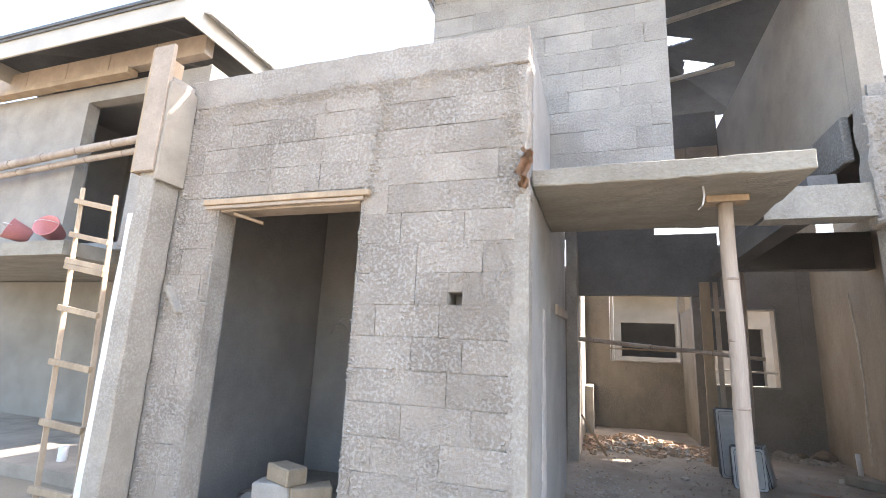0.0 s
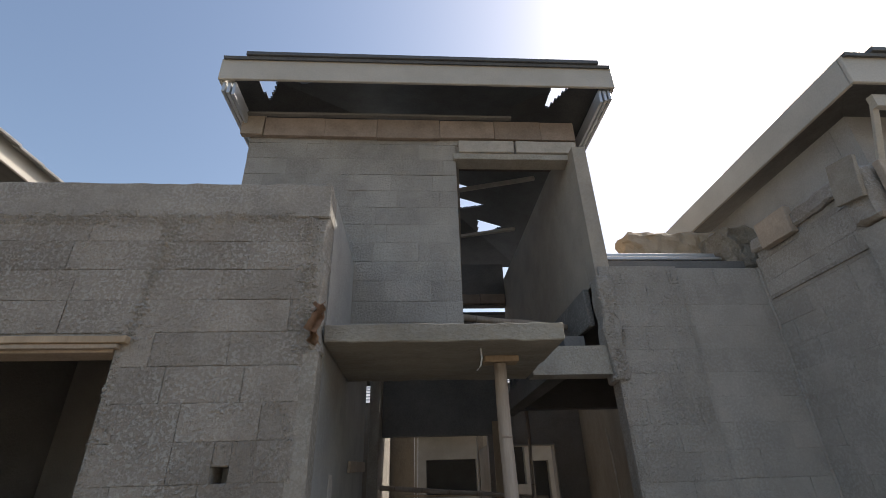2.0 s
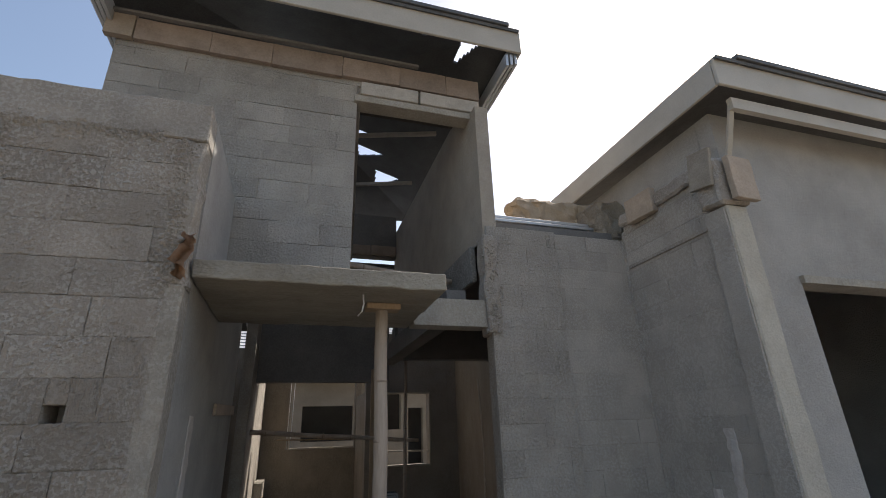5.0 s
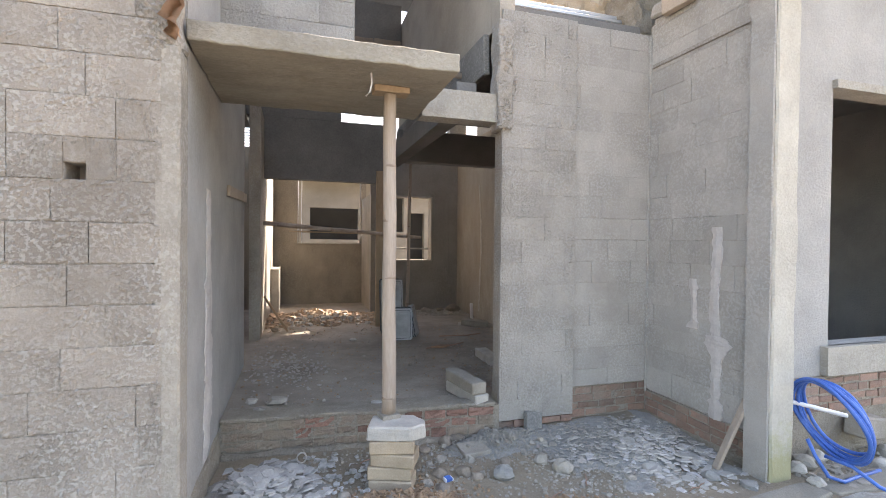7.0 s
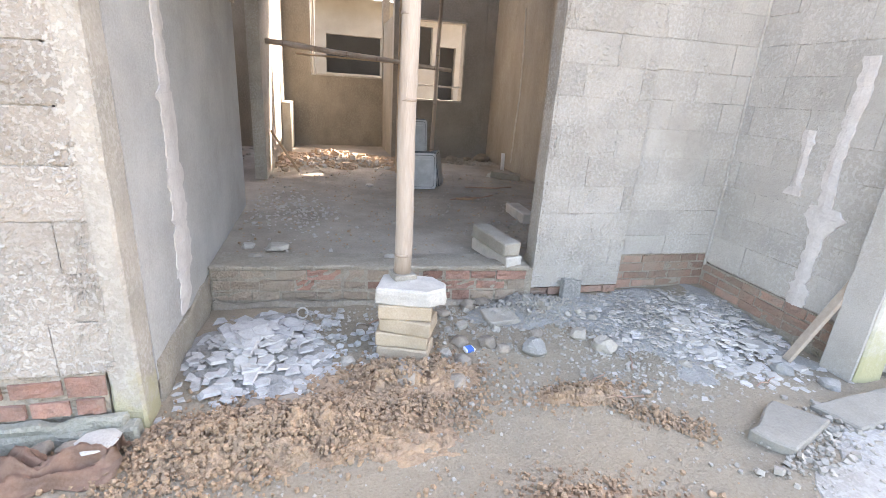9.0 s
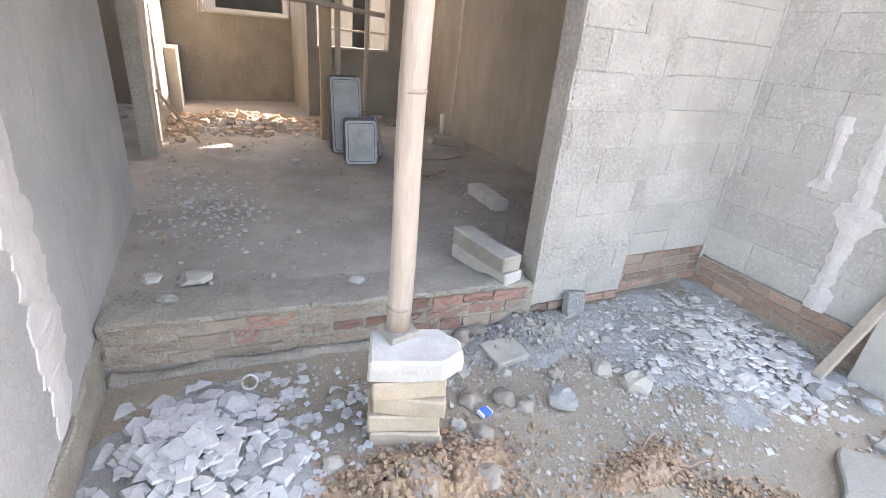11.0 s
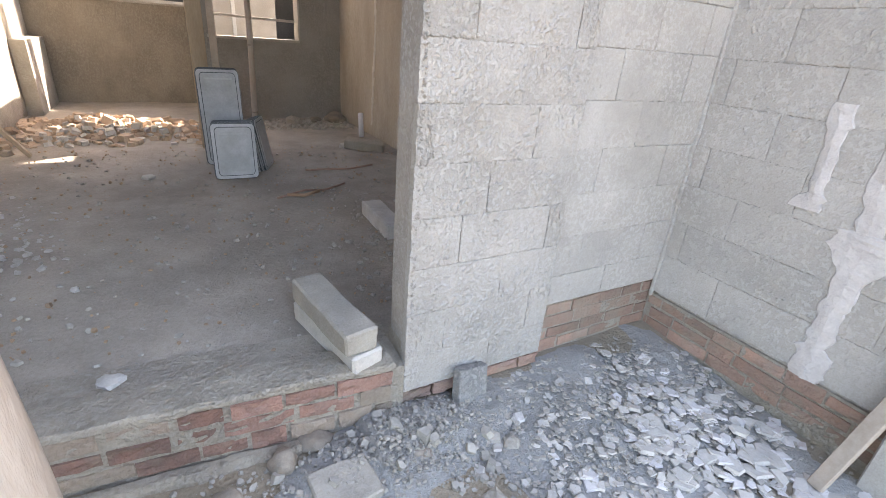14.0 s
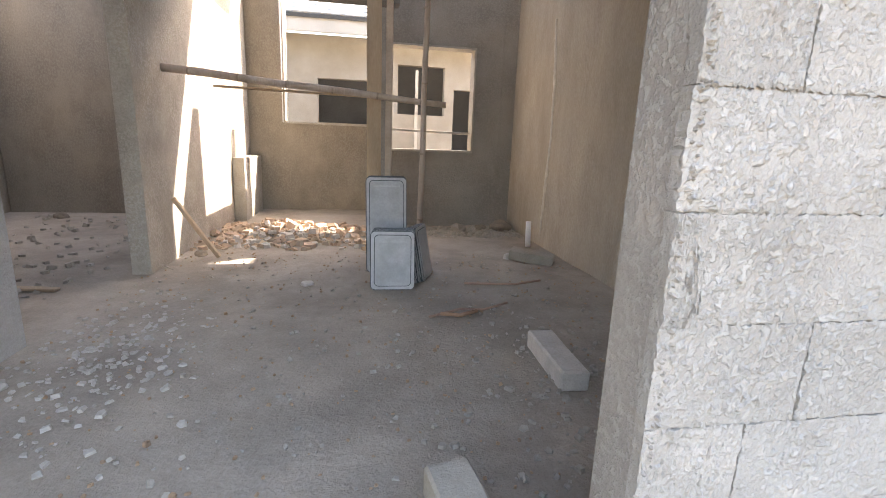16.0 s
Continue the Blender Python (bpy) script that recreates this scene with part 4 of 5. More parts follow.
def hose():
    ob = new("garden_hose")
    tagged(ob, "coiled blue plastic hose at the foot of the wall", "hose")
    centre = Vector((3.545, 2.279, 0.335))
    normal = Vector((-0.914, 0.205, -0.35)).normalized()
    u = Vector((0, -1, 0))
    u = (u - normal * u.dot(normal)).normalized()
    v = normal.cross(u)
    for k in range(5):
        r1, r2 = 0.247 + 0.006 * k, 0.25 + 0.009 * ((k * 2) % 5)
        drift = normal * (0.016 * (k - 2)) + Vector((0, 0.006 * math.sin(2.3 * k), 0.008 * math.cos(1.7 * k)))
        pts = []
        for i in range(49):
            a = 2 * math.pi * i / 48 + k
            pts.append(centre + drift + u * r1 * math.cos(a) + v * r2 * math.sin(a) + normal * 0.009 * math.cos(3 * a + k))
        part("coil", tube_bm(pts, 0.0125, 8), BLUE, ob)
    tail = [Vector(p) for p in ((3.52, 2.30, 0.085), (3.56, 2.16, 0.07), (3.64, 2.06, -0.02), (3.78, 2.0, -0.085), (3.98, 1.99, -0.095), (4.2, 2.02, -0.095), (4.45, 2.0, -0.095))]
    part("tail", tube_bm(tail, 0.0125, 8), BLUE, ob)
    tail = [Vector(p) for p in ((3.53, 2.42, 0.15), (3.52, 2.36, 0.06), (3.56, 2.30, -0.06), (3.66, 2.27, -0.095), (3.85, 2.3, -0.1), (4.1, 2.32, -0.1))]
    part("tail", tube_bm(tail, 0.0125, 8), BLUE, ob)
    return ob


hose()
tagged(part("pvc_pipe", tube_bm([(3.42, 2.60, 0.395), (3.64, 2.505, 0.342), (3.88, 2.40, 0.282)], 0.016, 12), PVC), "short white plastic pipe sticking out beside the column", "pipe")
loose_block((0.32, 0.15, 0.16), GREYBLOCK, pose(4.35, 2.56, 0.02, 0, 8, 5), "concrete_block", "sandcrete block below the window of the next house", "block", "", 2.0)
for k, (x, y, r) in enumerate(((3.55, 2.5, 0.06), (3.7, 2.55, 0.07), (3.9, 2.6, 0.06), (4.1, 2.62, 0.08), (4.25, 2.4, 0.06), (4.5, 2.5, 0.07), (3.48, 2.32, 0.05))):
    stone(x, y, ground_height(x, y), r, 0.8, k + 31.0, CHIP_GREY if k % 2 else PALEBLOCK, "grey rubble stone beside the coiled hose")


# concrete pads
def pad(name, outline, z0, z1, mat, label):
    bm = bmesh.new()
    low = [bm.verts.new((x, y, z0)) for x, y in outline]
    hi = [bm.verts.new((x, y, z1)) for x, y in outline]
    n = len(outline)
    bm.faces.new(low[::-1])
    bm.faces.new(hi)
    for i in range(n):
        bm.faces.new((low[i], low[(i + 1) % n], hi[(i + 1) % n], hi[i]))
    bmesh.ops.recalc_face_normals(bm, faces=bm.faces[:])
    bevelled(bm, 0.008)
    return tagged(part(name, bm, mat), label, "paving", kind="structure")


def ragged(outline, seed, step=0.07, amp=0.05):
    out = []
    for (ax, ay), (bx_, by_) in zip(outline, outline[1:] + outline[:1]):
        n = max(1, int(math.hypot(bx_ - ax, by_ - ay) / step)) if max(abs(ax), abs(bx_)) < 5 else 1
        for i in range(n):
            x, y = ax + (bx_ - ax) * i / n, ay + (by_ - ay) * i / n
            out.append((x + amp * noise.noise((x * 5, y * 5, seed)), y + amp * noise.noise((x * 5, y * 5, seed + 4))))
    return out


pad("pavement_pad", ragged([(2.70, 2.13), (3.42, 2.14), (4.2, 2.12), (7.0, 2.1), (7.0, 0.2), (1.9, 0.2), (1.95, 1.2), (1.99, 1.64), (2.27, 1.88)], 1.0, 0.05, 0.09), -0.3, -0.117, PAD, "pale smooth cement pad in front of the next house")
pad("pavement_edge", ragged([(2.72, 2.30), (3.40, 2.36), (3.46, 2.20), (2.80, 2.10)], 2.0, 0.08, 0.02), -0.3, -0.098, SLAB_TAN, "rough concrete edge slab of the pad")
pad("pavement_edge_far", ragged([(3.43, 2.36), (7.0, 2.36), (7.0, 2.12), (4.2, 2.14), (3.49, 2.19)], 4.0, 0.08, 0.02), -0.3, -0.104, SLAB_TAN, "rough concrete edge slab along the next house")
pad("pavement_slab", ragged([(2.51, 2.34), (2.69, 2.17), (2.31, 2.02), (2.21, 2.18)], 3.0, 0.06, 0.03), -0.3, -0.082, SLAB_TAN, "broken concrete slab beside the pad")
chips("slab_crumbs", 260, line_spot((2.2, 1.98), (2.9, 2.18), 0.07, 0.01), (0.006, 0.03), CHIP_GREY, "broken concrete crumbs round the slabs", 81, 0.5)
chips("pad_litter", 420, flat_spot(2.2, 4.6, 1.0, 2.15), (0.004, 0.016), CHIP_GREY, "small chips and dirt strewn over the pad", 82, 0.4, lambda x, y: -0.116)


def tarp():
    bm = bmesh.new()
    n, m = 64, 36
    g = []
    for j in range(m + 1):
        row = []
        for i in range(n + 1):
            u, v = i / n, j / m
            x = -1.5 + 1.08 * u + 0.04 * noise.noise((v * 3, u, 0))
            y = 2.22 + 0.26 * v + 0.16 * u * (1 - 0.4 * v) + 0.03 * noise.noise((u * 4, v, 2))
            crease = abs(noise.noise((u * 7 + v * 3, v * 3, 1))) + 0.6 * abs(noise.noise((u * 9 - v * 6, v * 5, 4)))
            y += 0.05 * noise.noise((u * 8, v * 3, 7))
            z = ground_height(x, y) + 0.006 + math.sin(math.pi * min(1.0, v * 1.05)) * (0.02 + 0.2 * max(0.0, 0.52 - crease)) + 0.006 * noise.noise((u * 30, v * 18, 2))
            row.append(bm.verts.new((x, y, z)))
        g.append(row)
    for r0, r1 in zip(g, g[1:]):
        for i in range(n):
            bm.faces.new((r0[i], r0[i + 1], r1[i + 1], r1[i])).smooth = True
    bmesh.ops.solidify(bm, geom=bm.faces[:], thickness=0.006)
    return bm


tagged(part("crumpled_sack", tarp(), TARP), "crumpled rust-brown sack lying against the wall foot", "sack")
stone(-0.50, 2.51, -0.045, 0.07, 0.18, 4.4, PALEBLOCK, "white plaster piece lying on the sack", "plaster_piece")
stone(-0.72, 2.545, -0.10, 0.045, 0.6, 5.4, STONE, "grey stone lying against the footing")
stone(-0.62, 2.55, -0.10, 0.04, 0.5, 6.4, STONE, "grey stone lying against the footing")
tagged(part("kerb_wall_foot", rough_bm(-3.2, -0.40, 2.575, 2.655, -0.25, -0.045, 0.10, 0.012, 0.012, 3.3), KERB), "rough concrete footing along the wall", "footing", kind="structure")


# cloth at the canopy corner, bent bar under it
def rag():
    bm = bmesh.new()
    g = []
    for j in range(13):
        v = j / 12
        g.append([bm.verts.new((-0.40 + 0.045 * noise.noise((i * 0.9, v * 7, 0)) + 0.015 * math.sin(v * 7) + 0.018 * (i - 2) * (1 - 0.5 * abs(v - 0.4)), 2.628 - 0.03 * math.sin(i * 1.7 + v * 3) - 0.012, 2.69 - 0.25 * v + 0.02 * noise.noise((v, i, 3)))) for i in range(5)])
    for r0, r1 in zip(g, g[1:]):
        for i in range(4):
            bm.faces.new((r0[i], r0[i + 1], r1[i + 1], r1[i])).smooth = True
    bmesh.ops.solidify(bm, geom=bm.faces[:], thickness=0.008)
    return bm


tagged(part("rag", rag(), CLOTH), "brown rag hanging from the corner of the canopy", "rag")
tagged(part("steel_hook", tube_bm([(0.58, 2.93, 2.495), (0.585, 2.93, 2.43), (0.575, 2.93, 2.38), (0.55, 2.93, 2.35)], 0.006, 6), PVC), "thin bent steel hook under the canopy", "hook")

# ---- doorway of the block wall ----
lintel = new("door_lintel")
tagged(lintel, "raw timber lintel boards over the doorway", "lintel")
part("board", rough_bm(-2.78, -1.42, 2.60, 2.652, 2.46, 2.50, 0.2, 0.004, 0.003), WOOD, lintel)
part("board", rough_bm(-2.66, -1.50, 2.655, 2.83, 2.418, 2.438, 0.2, 0.003, 0.003), BOARD, lintel, "plywood soffit board")
part("board", rough_bm(-2.76, -1.46, 2.615, 2.652, 2.432, 2.458, 0.2, 0.004, 0.003), BOARD, lintel)
plank("door_strut", (-2.55, 2.68, 2.405), (-2.36, 2.78, 2.35), 0.04, 0.02, WOOD, "small timber strut under the lintel")
plank("wall_offcut", (-3.02, 2.63, 1.86), (-2.86, 2.62, 1.66), 0.06, 0.025, GREYBLOCK, "grey timber offcut nailed on the wall", "plank")
filler_jamb = tagged(part("door_jamb", multi_box([(-2.685, -2.672, 2.66, 2.82, 0.17, 2.41), (-1.488, -1.478, 2.66, 2.82, 0.17, 2.41)]), COLUMN), "pale rendered reveal of the doorway", "jamb", kind="structure")
for k, (x, y, z, rz) in enumerate(((-2.62, 3.28, 0.115, 12), (-2.28, 3.22, 0.115, -14), (-1.92, 3.3, 0.115, 30), (-2.46, 3.24, 0.235, 20), (-2.12, 3.26, 0.235, -20), (-1.86, 3.3, 0.24, 60), (-2.34, 3.24, 0.355, 8), (-2.06, 3.28, 0.355, 40), (-2.26, 3.25, 0.475, -24))):
    loose_block((0.30, 0.17, 0.12), SANDBLOCK if k % 3 else PALEBLOCK, pose(x, y, z, 0, 0, rz), "sand_block", "tan block heaped inside the doorway", "block", "doorway heap", k * 2.0)

# ---- room: posts, poles, shutters, stones ----
plank("timber_post", (1.42, 7.56, 0.11), (1.42, 7.56, 2.60), 0.13, 0.05, WOOD, "sawn timber post standing in the room", "post")
plank("timber_post", (1.55, 7.50, 0.11), (1.56, 7.58, 2.60), 0.06, 0.05, BOARD, "slim timber post standing in the room", "post")
bamboo("thin_prop", (1.86, 7.5, 0.11), (1.87, 7.4, 2.715), 0.028, "slim dark wooden prop standing under the beam", 0.024, 4, "prop")
bamboo("cross_pole", (-0.345, 7.48, 1.735), (2.07, 7.46, 1.55), 0.034, "horizontal bamboo pole tied across the posts", 0.026, 6)
plank("cross_lath", (0.04, 7.60, 1.62), (1.40, 7.61, 1.60), 0.035, 0.02, WOOD, "thin pale lath behind the pole", "lath")


def plate_bm(w, h, y0, y1, r, inset=0.0):
    """An upright plate with rounded corners that stands on z = 0."""
    bm = bmesh.new()
    ring = []
    for cx, cz, a0 in ((w / 2 - r, h - r, 0), (-w / 2 + r, h - r, 90), (-w / 2 + r, r, 180), (w / 2 - r, r, 270)):
        for k in range(5):
            a = radians(a0 + 22.5 * k)
            ring.append((cx + (r - inset) * math.cos(a), cz + (r - inset) * math.sin(a)))
    fr, bk = [bm.verts.new((x, y0, z)) for x, z in ring], [bm.verts.new((x, y1, z)) for x, z in ring]
    bm.faces.new(fr)
    bm.faces.new(bk[::-1])
    for i in range(len(ring)):
        j = (i + 1) % len(ring)
        bm.faces.new((fr[j], fr[i], bk[i], bk[j]))
    bmesh.ops.recalc_face_normals(bm, faces=bm.faces[:])
    return bm


def tray(w, h, m, label):
    ob = part("plastic_tray", plate_bm(w, h, -0.008, 0.012, 0.035), TILE_EDGE)
    part("border", plate_bm(w, h, -0.014, -0.0085, 0.035, 0.004), TILE, ob)
    # thin dark plate, its colour draws the groove's shade round the panel
    part("groove", plate_bm(w, h, -0.0152, -0.0145, 0.06, 0.026), TILE_EDGE, ob, "dark line painting the shade of a shallow groove")
    part("panel", plate_bm(w, h, -0.021, -0.0156, 0.06, 0.032), TILE, ob)
    part("lip", box_bm(-w / 2 + 0.06, w / 2 - 0.06, -0.0235, -0.0205, h - 0.085, h - 0.07, 0.001), TILE, ob)
    part("rim", plate_bm(w, h, 0.0125, 0.021, 0.035, -0.002), TILE_EDGE, ob, "dark rubber rim")
    ob.matrix_world = m
    return tagged(ob, label, "tray", "stacked trays")


for i in range(4):
    tray(0.33, 0.44, pose(1.53 + 0.006 * i, 6.42 + 0.045 * i, FZ, -9 + i, 0, -2), "blue-grey plastic tray leaning in a stack")
for i in range(3):
    tray(0.30, 0.44, pose(1.77 + 0.03 * i, 6.66 + 0.03 * i, FZ, -10, 0, 62 + 3 * i), "blue-grey plastic tray leaning askew in the stack")
for i in range(4):
    tray(0.34, 0.80, pose(1.515 + 0.004 * i, 6.92 + 0.05 * i, FZ, -8, 0, 3), "tall blue-grey plastic tray leaning on the posts")
for k, (x, y, r, sq, mt) in enumerate(((2.51, 8.75, 0.09, 0.8, GREYBLOCK), (3.1, 8.9, 0.14, 0.6, STONE), (2.85, 8.95, 0.07, 0.6, STONE), (2.75, 7.35, 0.07, 0.6, PALEBLOCK), (0.9, 6.57, 0.05, 0.5, PALEBLOCK), (-0.2, 4.3, 0.05, 0.6, PALEBLOCK), (0.0, 4.25, 0.08, 0.45, CHIP_GREY), (-0.12, 4.05, 0.05, 0.6, CHIP_GREY), (0.8, 4.0, 0.045, 0.5, PALEBLOCK), (-0.15, 7.55, 0.05, 0.7, STONE), (-1.4, 9.2, 0.09, 0.6, PALEBLOCK), (-2.4, 9.6, 0.08, 0.6, STONE))):
    stone(x, y, FZ - 0.008, r, sq, k + 51.0, mt, "lump of stone lying on the dusty floor")
loose_block((0.42, 0.2, 0.10), GREYBLOCK, pose(2.93, 7.25, FZ - 0.005, 0, 5, -28), "concrete_block", "brown broken block by the room wall", "block", "", 12.0)
tagged(part("pvc_stub", tube_bm([(3.13, 7.9, FZ), (3.12, 7.9, 0.40)], 0.03, 12), PVC), "white plastic pipe stub rising from the floor", "pipe")
tagged(part("pipe_twig", tube_bm([(1.72, 5.80, 0.135), (1.95, 5.92, 0.14), (2.1, 5.90, 0.137), (2.3, 6.02, 0.14)], 0.008, 6), TARP), "thin brown stick lying on the floor", "stick")
tagged(part("pipe_twig", tube_bm([(1.8, 5.84, 0.14), (1.92, 5.80, 0.14), (2.05, 5.88, 0.138)], 0.012, 6), CLOTH), "short reddish stick lying on the floor", "stick")
tagged(part("pipe_twig", tube_bm([(2.1, 6.5, 0.137), (2.5, 6.45, 0.139), (2.75, 6.55, 0.137)], 0.009, 6), TARP), "thin brown stick lying on the floor", "stick")
plank("floor_lath", (-1.05, 6.55, 0.135), (-0.75, 6.5, 0.135), 0.06, 0.02, WOOD, "short board lying in the side room")
structure("wall_low_stub", [(-0.316, -0.17, 9.5, 10.58, 0.0, 0.93)], COLUMN, "low pale block wall under the back window", "wall")
plank("ceiling_lath", (2.55, 4.1, 2.66), (3.27, 4.4, 2.80), 0.05, 0.025, WOOD, "pale timber lath under the beam")
plank("wall_batten", (-0.37, 4.25, 1.88), (-0.372, 5.56, 1.93), 0.09, 0.025, BOARD, "horizontal timber batten on the porch wall", "batten", 90)
# thin reinforcing bars at the window reveal
for x in (0.17, 0.24):
    tagged(part("steel_bar", tube_bm([(x, 10.56, 1.42), (x + 0.01, 10.56, 3.3)], 0.008, 6), PVC), "thin steel bar standing at the window reveal", "bar")
structure("window_sill_back", [(0.18, 1.5, 10.57, 10.6, 1.41, 1.44), (1.64, 2.74, 9.17, 9.2, 1.09, 1.12), (2.722, 2.745, 9.17, 9.2, 1.12, 2.38), (1.62, 2.745, 9.17, 9.2, 2.362, 2.385)], COLUMN, "pale cement lining of the back window openings", "sill")
plank("window_batten", (1.67, 9.28, 1.36), (2.71, 9.28, 1.34), 0.05, 0.03, PALEBLOCK, "pale batten across the window opening", "batten")
plank("window_batten", (2.42, 12.94, -0.12), (2.42, 12.9, 2.6), 0.06, 0.03, FASCIA, "pale post of the house behind", "post")

# ---- upper storey: boards, lintel, pole, roof space ----
tagged(part("trim_board", rough_bm(-1.62, -1.40, 3.84, 3.90, 4.99, 5.28, 0.2, 0.004, 0.003), BOARD), "pale plywood formwork board at the wall top", "formwork", kind="structure")
band = tagged(new("trim_formwork"), "band of tan plywood formwork boards under the roof", "formwork", kind="structure")
bx = -1.39
for i, w in enumerate((0.62, 0.54, 0.66, 0.58, 0.5, 0.37)):
    part("board", rough_bm(bx, bx + w - 0.002, 3.85 - 0.003 * (i % 2), 3.90, 4.985 - 0.006 * (i % 3), 5.22 - 0.006 * (i % 2), 0.2, 0.004, 0.003, i), SHADED_BOARD, band)
    bx += w
part("rail", rough_bm(-1.6, 1.2, 3.80, 3.845, 5.225, 5.255, 0.3, 0.005, 0.003), DARK, band, "dark timber rail")
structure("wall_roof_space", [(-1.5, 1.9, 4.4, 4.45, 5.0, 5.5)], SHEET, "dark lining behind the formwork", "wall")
for x0, x1 in ((0.62, 1.20), (1.22, 1.86)):
    loose_block((x1 - x0, 0.06, 0.15), PALEBLOCK, pose((x0 + x1) / 2, 3.872, 4.80), "lintel_block", "pale block set over the upper opening", "block", "lintel blocks", x0)
tagged(part("beam_lintel", rough_bm(0.56, 1.78, 3.86, 4.04, 4.72, 4.795, 0.2, 0.004, 0.004), COLUMN), "concrete lintel over the upper opening", "beam", kind="structure")
bamboo("upper_pole", (0.57, 4.5, 3.235), (1.70, 4.5, 3.12), 0.035, "bamboo pole lying across the upper opening", 0.03, 3)
for k in (1, 3):
    plank("roof_rafter", (0.55 + 0.02 * k, 4.6 + 0.7 * k, 5.25 + 0.02 * k), (1.80, 4.5 + 0.7 * k, 5.45), 0.05, 0.05, PALEBLOCK, "pale timber rafter under the roof", "rafter")
plank("roof_brace", (0.62, 4.05, 4.97), (0.98, 7.66, 4.45), 0.04, 0.04, PALEBLOCK, "pale timber brace inside the upper room", "brace")
for k, (x0, x1, z) in enumerate(((0.86, 1.3, 4.53), (1.31, 1.74, 4.54))):
    loose_block((x1 - x0, 0.05, 0.17), BOARD, pose((x0 + x1) / 2, 7.62, z), "wall_block", "tan block in the back wall of the upper room", "block", "upper room blocks", k)
purlin = tagged(new("gutter"), "bright zinc gutter sections lying behind the wall top", "gutter")
for i, z in enumerate((3.66, 3.72)):
    part("channel", box_bm(1.97, 3.25, 4.05 + 0.05 * i, 4.13 + 0.05 * i, z, z + 0.035, 0.006), METAL, purlin)
part("bracket", box_bm(2.85, 2.88, 4.08, 4.12, 3.45, 3.66, 0.004), METAL, purlin)
part("bracket", box_bm(2.05, 2.08, 4.08, 4.12, 3.45, 3.66, 0.004), METAL, purlin)
side_metal = tagged(new("verge_trim"), "white metal verge strips at the roof edge", "trim", kind="structure")
for i in range(3):
    part("strip", box_bm(2.13 - 0.05 * i, 2.16 - 0.05 * i, 3.44, 7.5, 5.17 - 0.02 * i, 5.285, 0.003), METAL, side_metal)
    part("strip", box_bm(-1.70 + 0.05 * i, -1.67 + 0.05 * i, 3.44, 7.5, 5.17 - 0.02 * i, 5.285, 0.003), METAL, side_metal)

# broken top of the party wall
tagged(part("wall_parapet", rough_bm(3.27, 3.50, 2.66, 3.72, 3.552, 3.68, 0.09, 0.03, 0.02, 8.0), MORTAR), "ragged mortar top of the party wall", "wall", kind="structure")
tagged(part("wall_parapet_far", rough_bm(3.2, 3.58, 3.9, 6.4, 3.41, 3.98, 0.07, 0.06, 0.04, 9.0), BRICK_BED), "lumpy sandy parapet behind the party wall", "wall", kind="structure")
tagged(part("wall_parapet_back", rough_bm(2.42, 3.6, 4.3, 4.6, 3.562, 4.13, 0.045, 0.05, 0.05, 7.0), SANDBLOCK), "lumpy sandy parapet behind the pier", "wall", kind="structure")
loose_block((0.07, 0.34, 0.24), BOARD, pose(3.262, 3.35, 3.50, 0, 0, 4), "formwork_piece", "tan formwork piece fixed on the wall top", "formwork", "", 1.0)
loose_block((0.24, 0.05, 0.36), BOARD, pose(3.36, 2.375, 3.22, 0, 0, 3), "formwork_piece", "tan formwork board on the column top", "formwork", "", 2.0)
loose_block((0.035, 0.20, 0.31), GREYBLOCK, pose(3.136, 2.54, 3.37, 9, 0, 3), "formwork_piece", "tan formwork offcut on the side of the column top", "formwork", "", 3.0)
tagged(part("column_head", rough_bm(3.16, 3.46, 2.42, 2.62, 3.204, 3.60, 0.1, 0.02, 0.02, 2.0), MORTAR), "broken concrete head of the column", "column", kind="structure")
structure("trim_ledge", [(3.285, 3.31, 2.66, 3.69, 3.10, 3.13)], MORTAR, "narrow ledge along the party wall", "ledge")
structure("trim_house_band", [(3.58, 9.0, 2.42, 2.47, 4.14, 4.25)], FASCIA, "pale timber battens under the eaves of the next house", "trim")
plank("eave_brace", (3.66, 2.68, 3.72), (3.60, 2.45, 4.2), 0.045, 0.03, FASCIA, "pale timber brace under the eaves of the next house", "brace")
structure("window_sill_house", [(4.05, 5.7, 2.64, 2.72, 0.48, 0.70), (4.12, 5.6, 2.66, 2.86, 2.70, 2.765)], COLUMN, "pale sill and timber head of the house window", "sill")

# boards on the left column
casing = tagged(new("column_formwork"), "plywood formwork boxing at the column top", "formwork")
part("board", rough_bm(-3.27, -3.075, 2.385, 2.418, 2.68, 3.72, 0.2, 0.005, 0.003, 1.0), BOARD, casing)
part("board", rough_bm(-3.072, -3.045, 2.40, 2.645, 2.62, 3.40, 0.2, 0.005, 0.003, 2.0), GREYBLOCK, casing, "grey side board")
part("board", rough_bm(-3.30, -3.272, 2.39, 2.66, 2.68, 3.72, 0.2, 0.005, 0.003, 3.0), WOOD, casing)
tagged(part("column_top", rough_bm(-3.26, -3.085, 2.43, 2.65, 2.724, 3.48, 0.16, 0.012, 0.012), MORTAR), "unfinished head of the left column", "column", kind="structure")
tagged(part("foam_sheet", rough_bm(-3.40, -3.30, 2.50, 2.56, -0.13, 2.4, 0.3, 0.006, 0.006), PVC), "pale plastic sheet standing beside the column", "sheet")

# ---- neighbouring house ----
ladder = new("ladder")
tagged(ladder, "home-made timber ladder leaning on the neighbouring slab", "ladder")
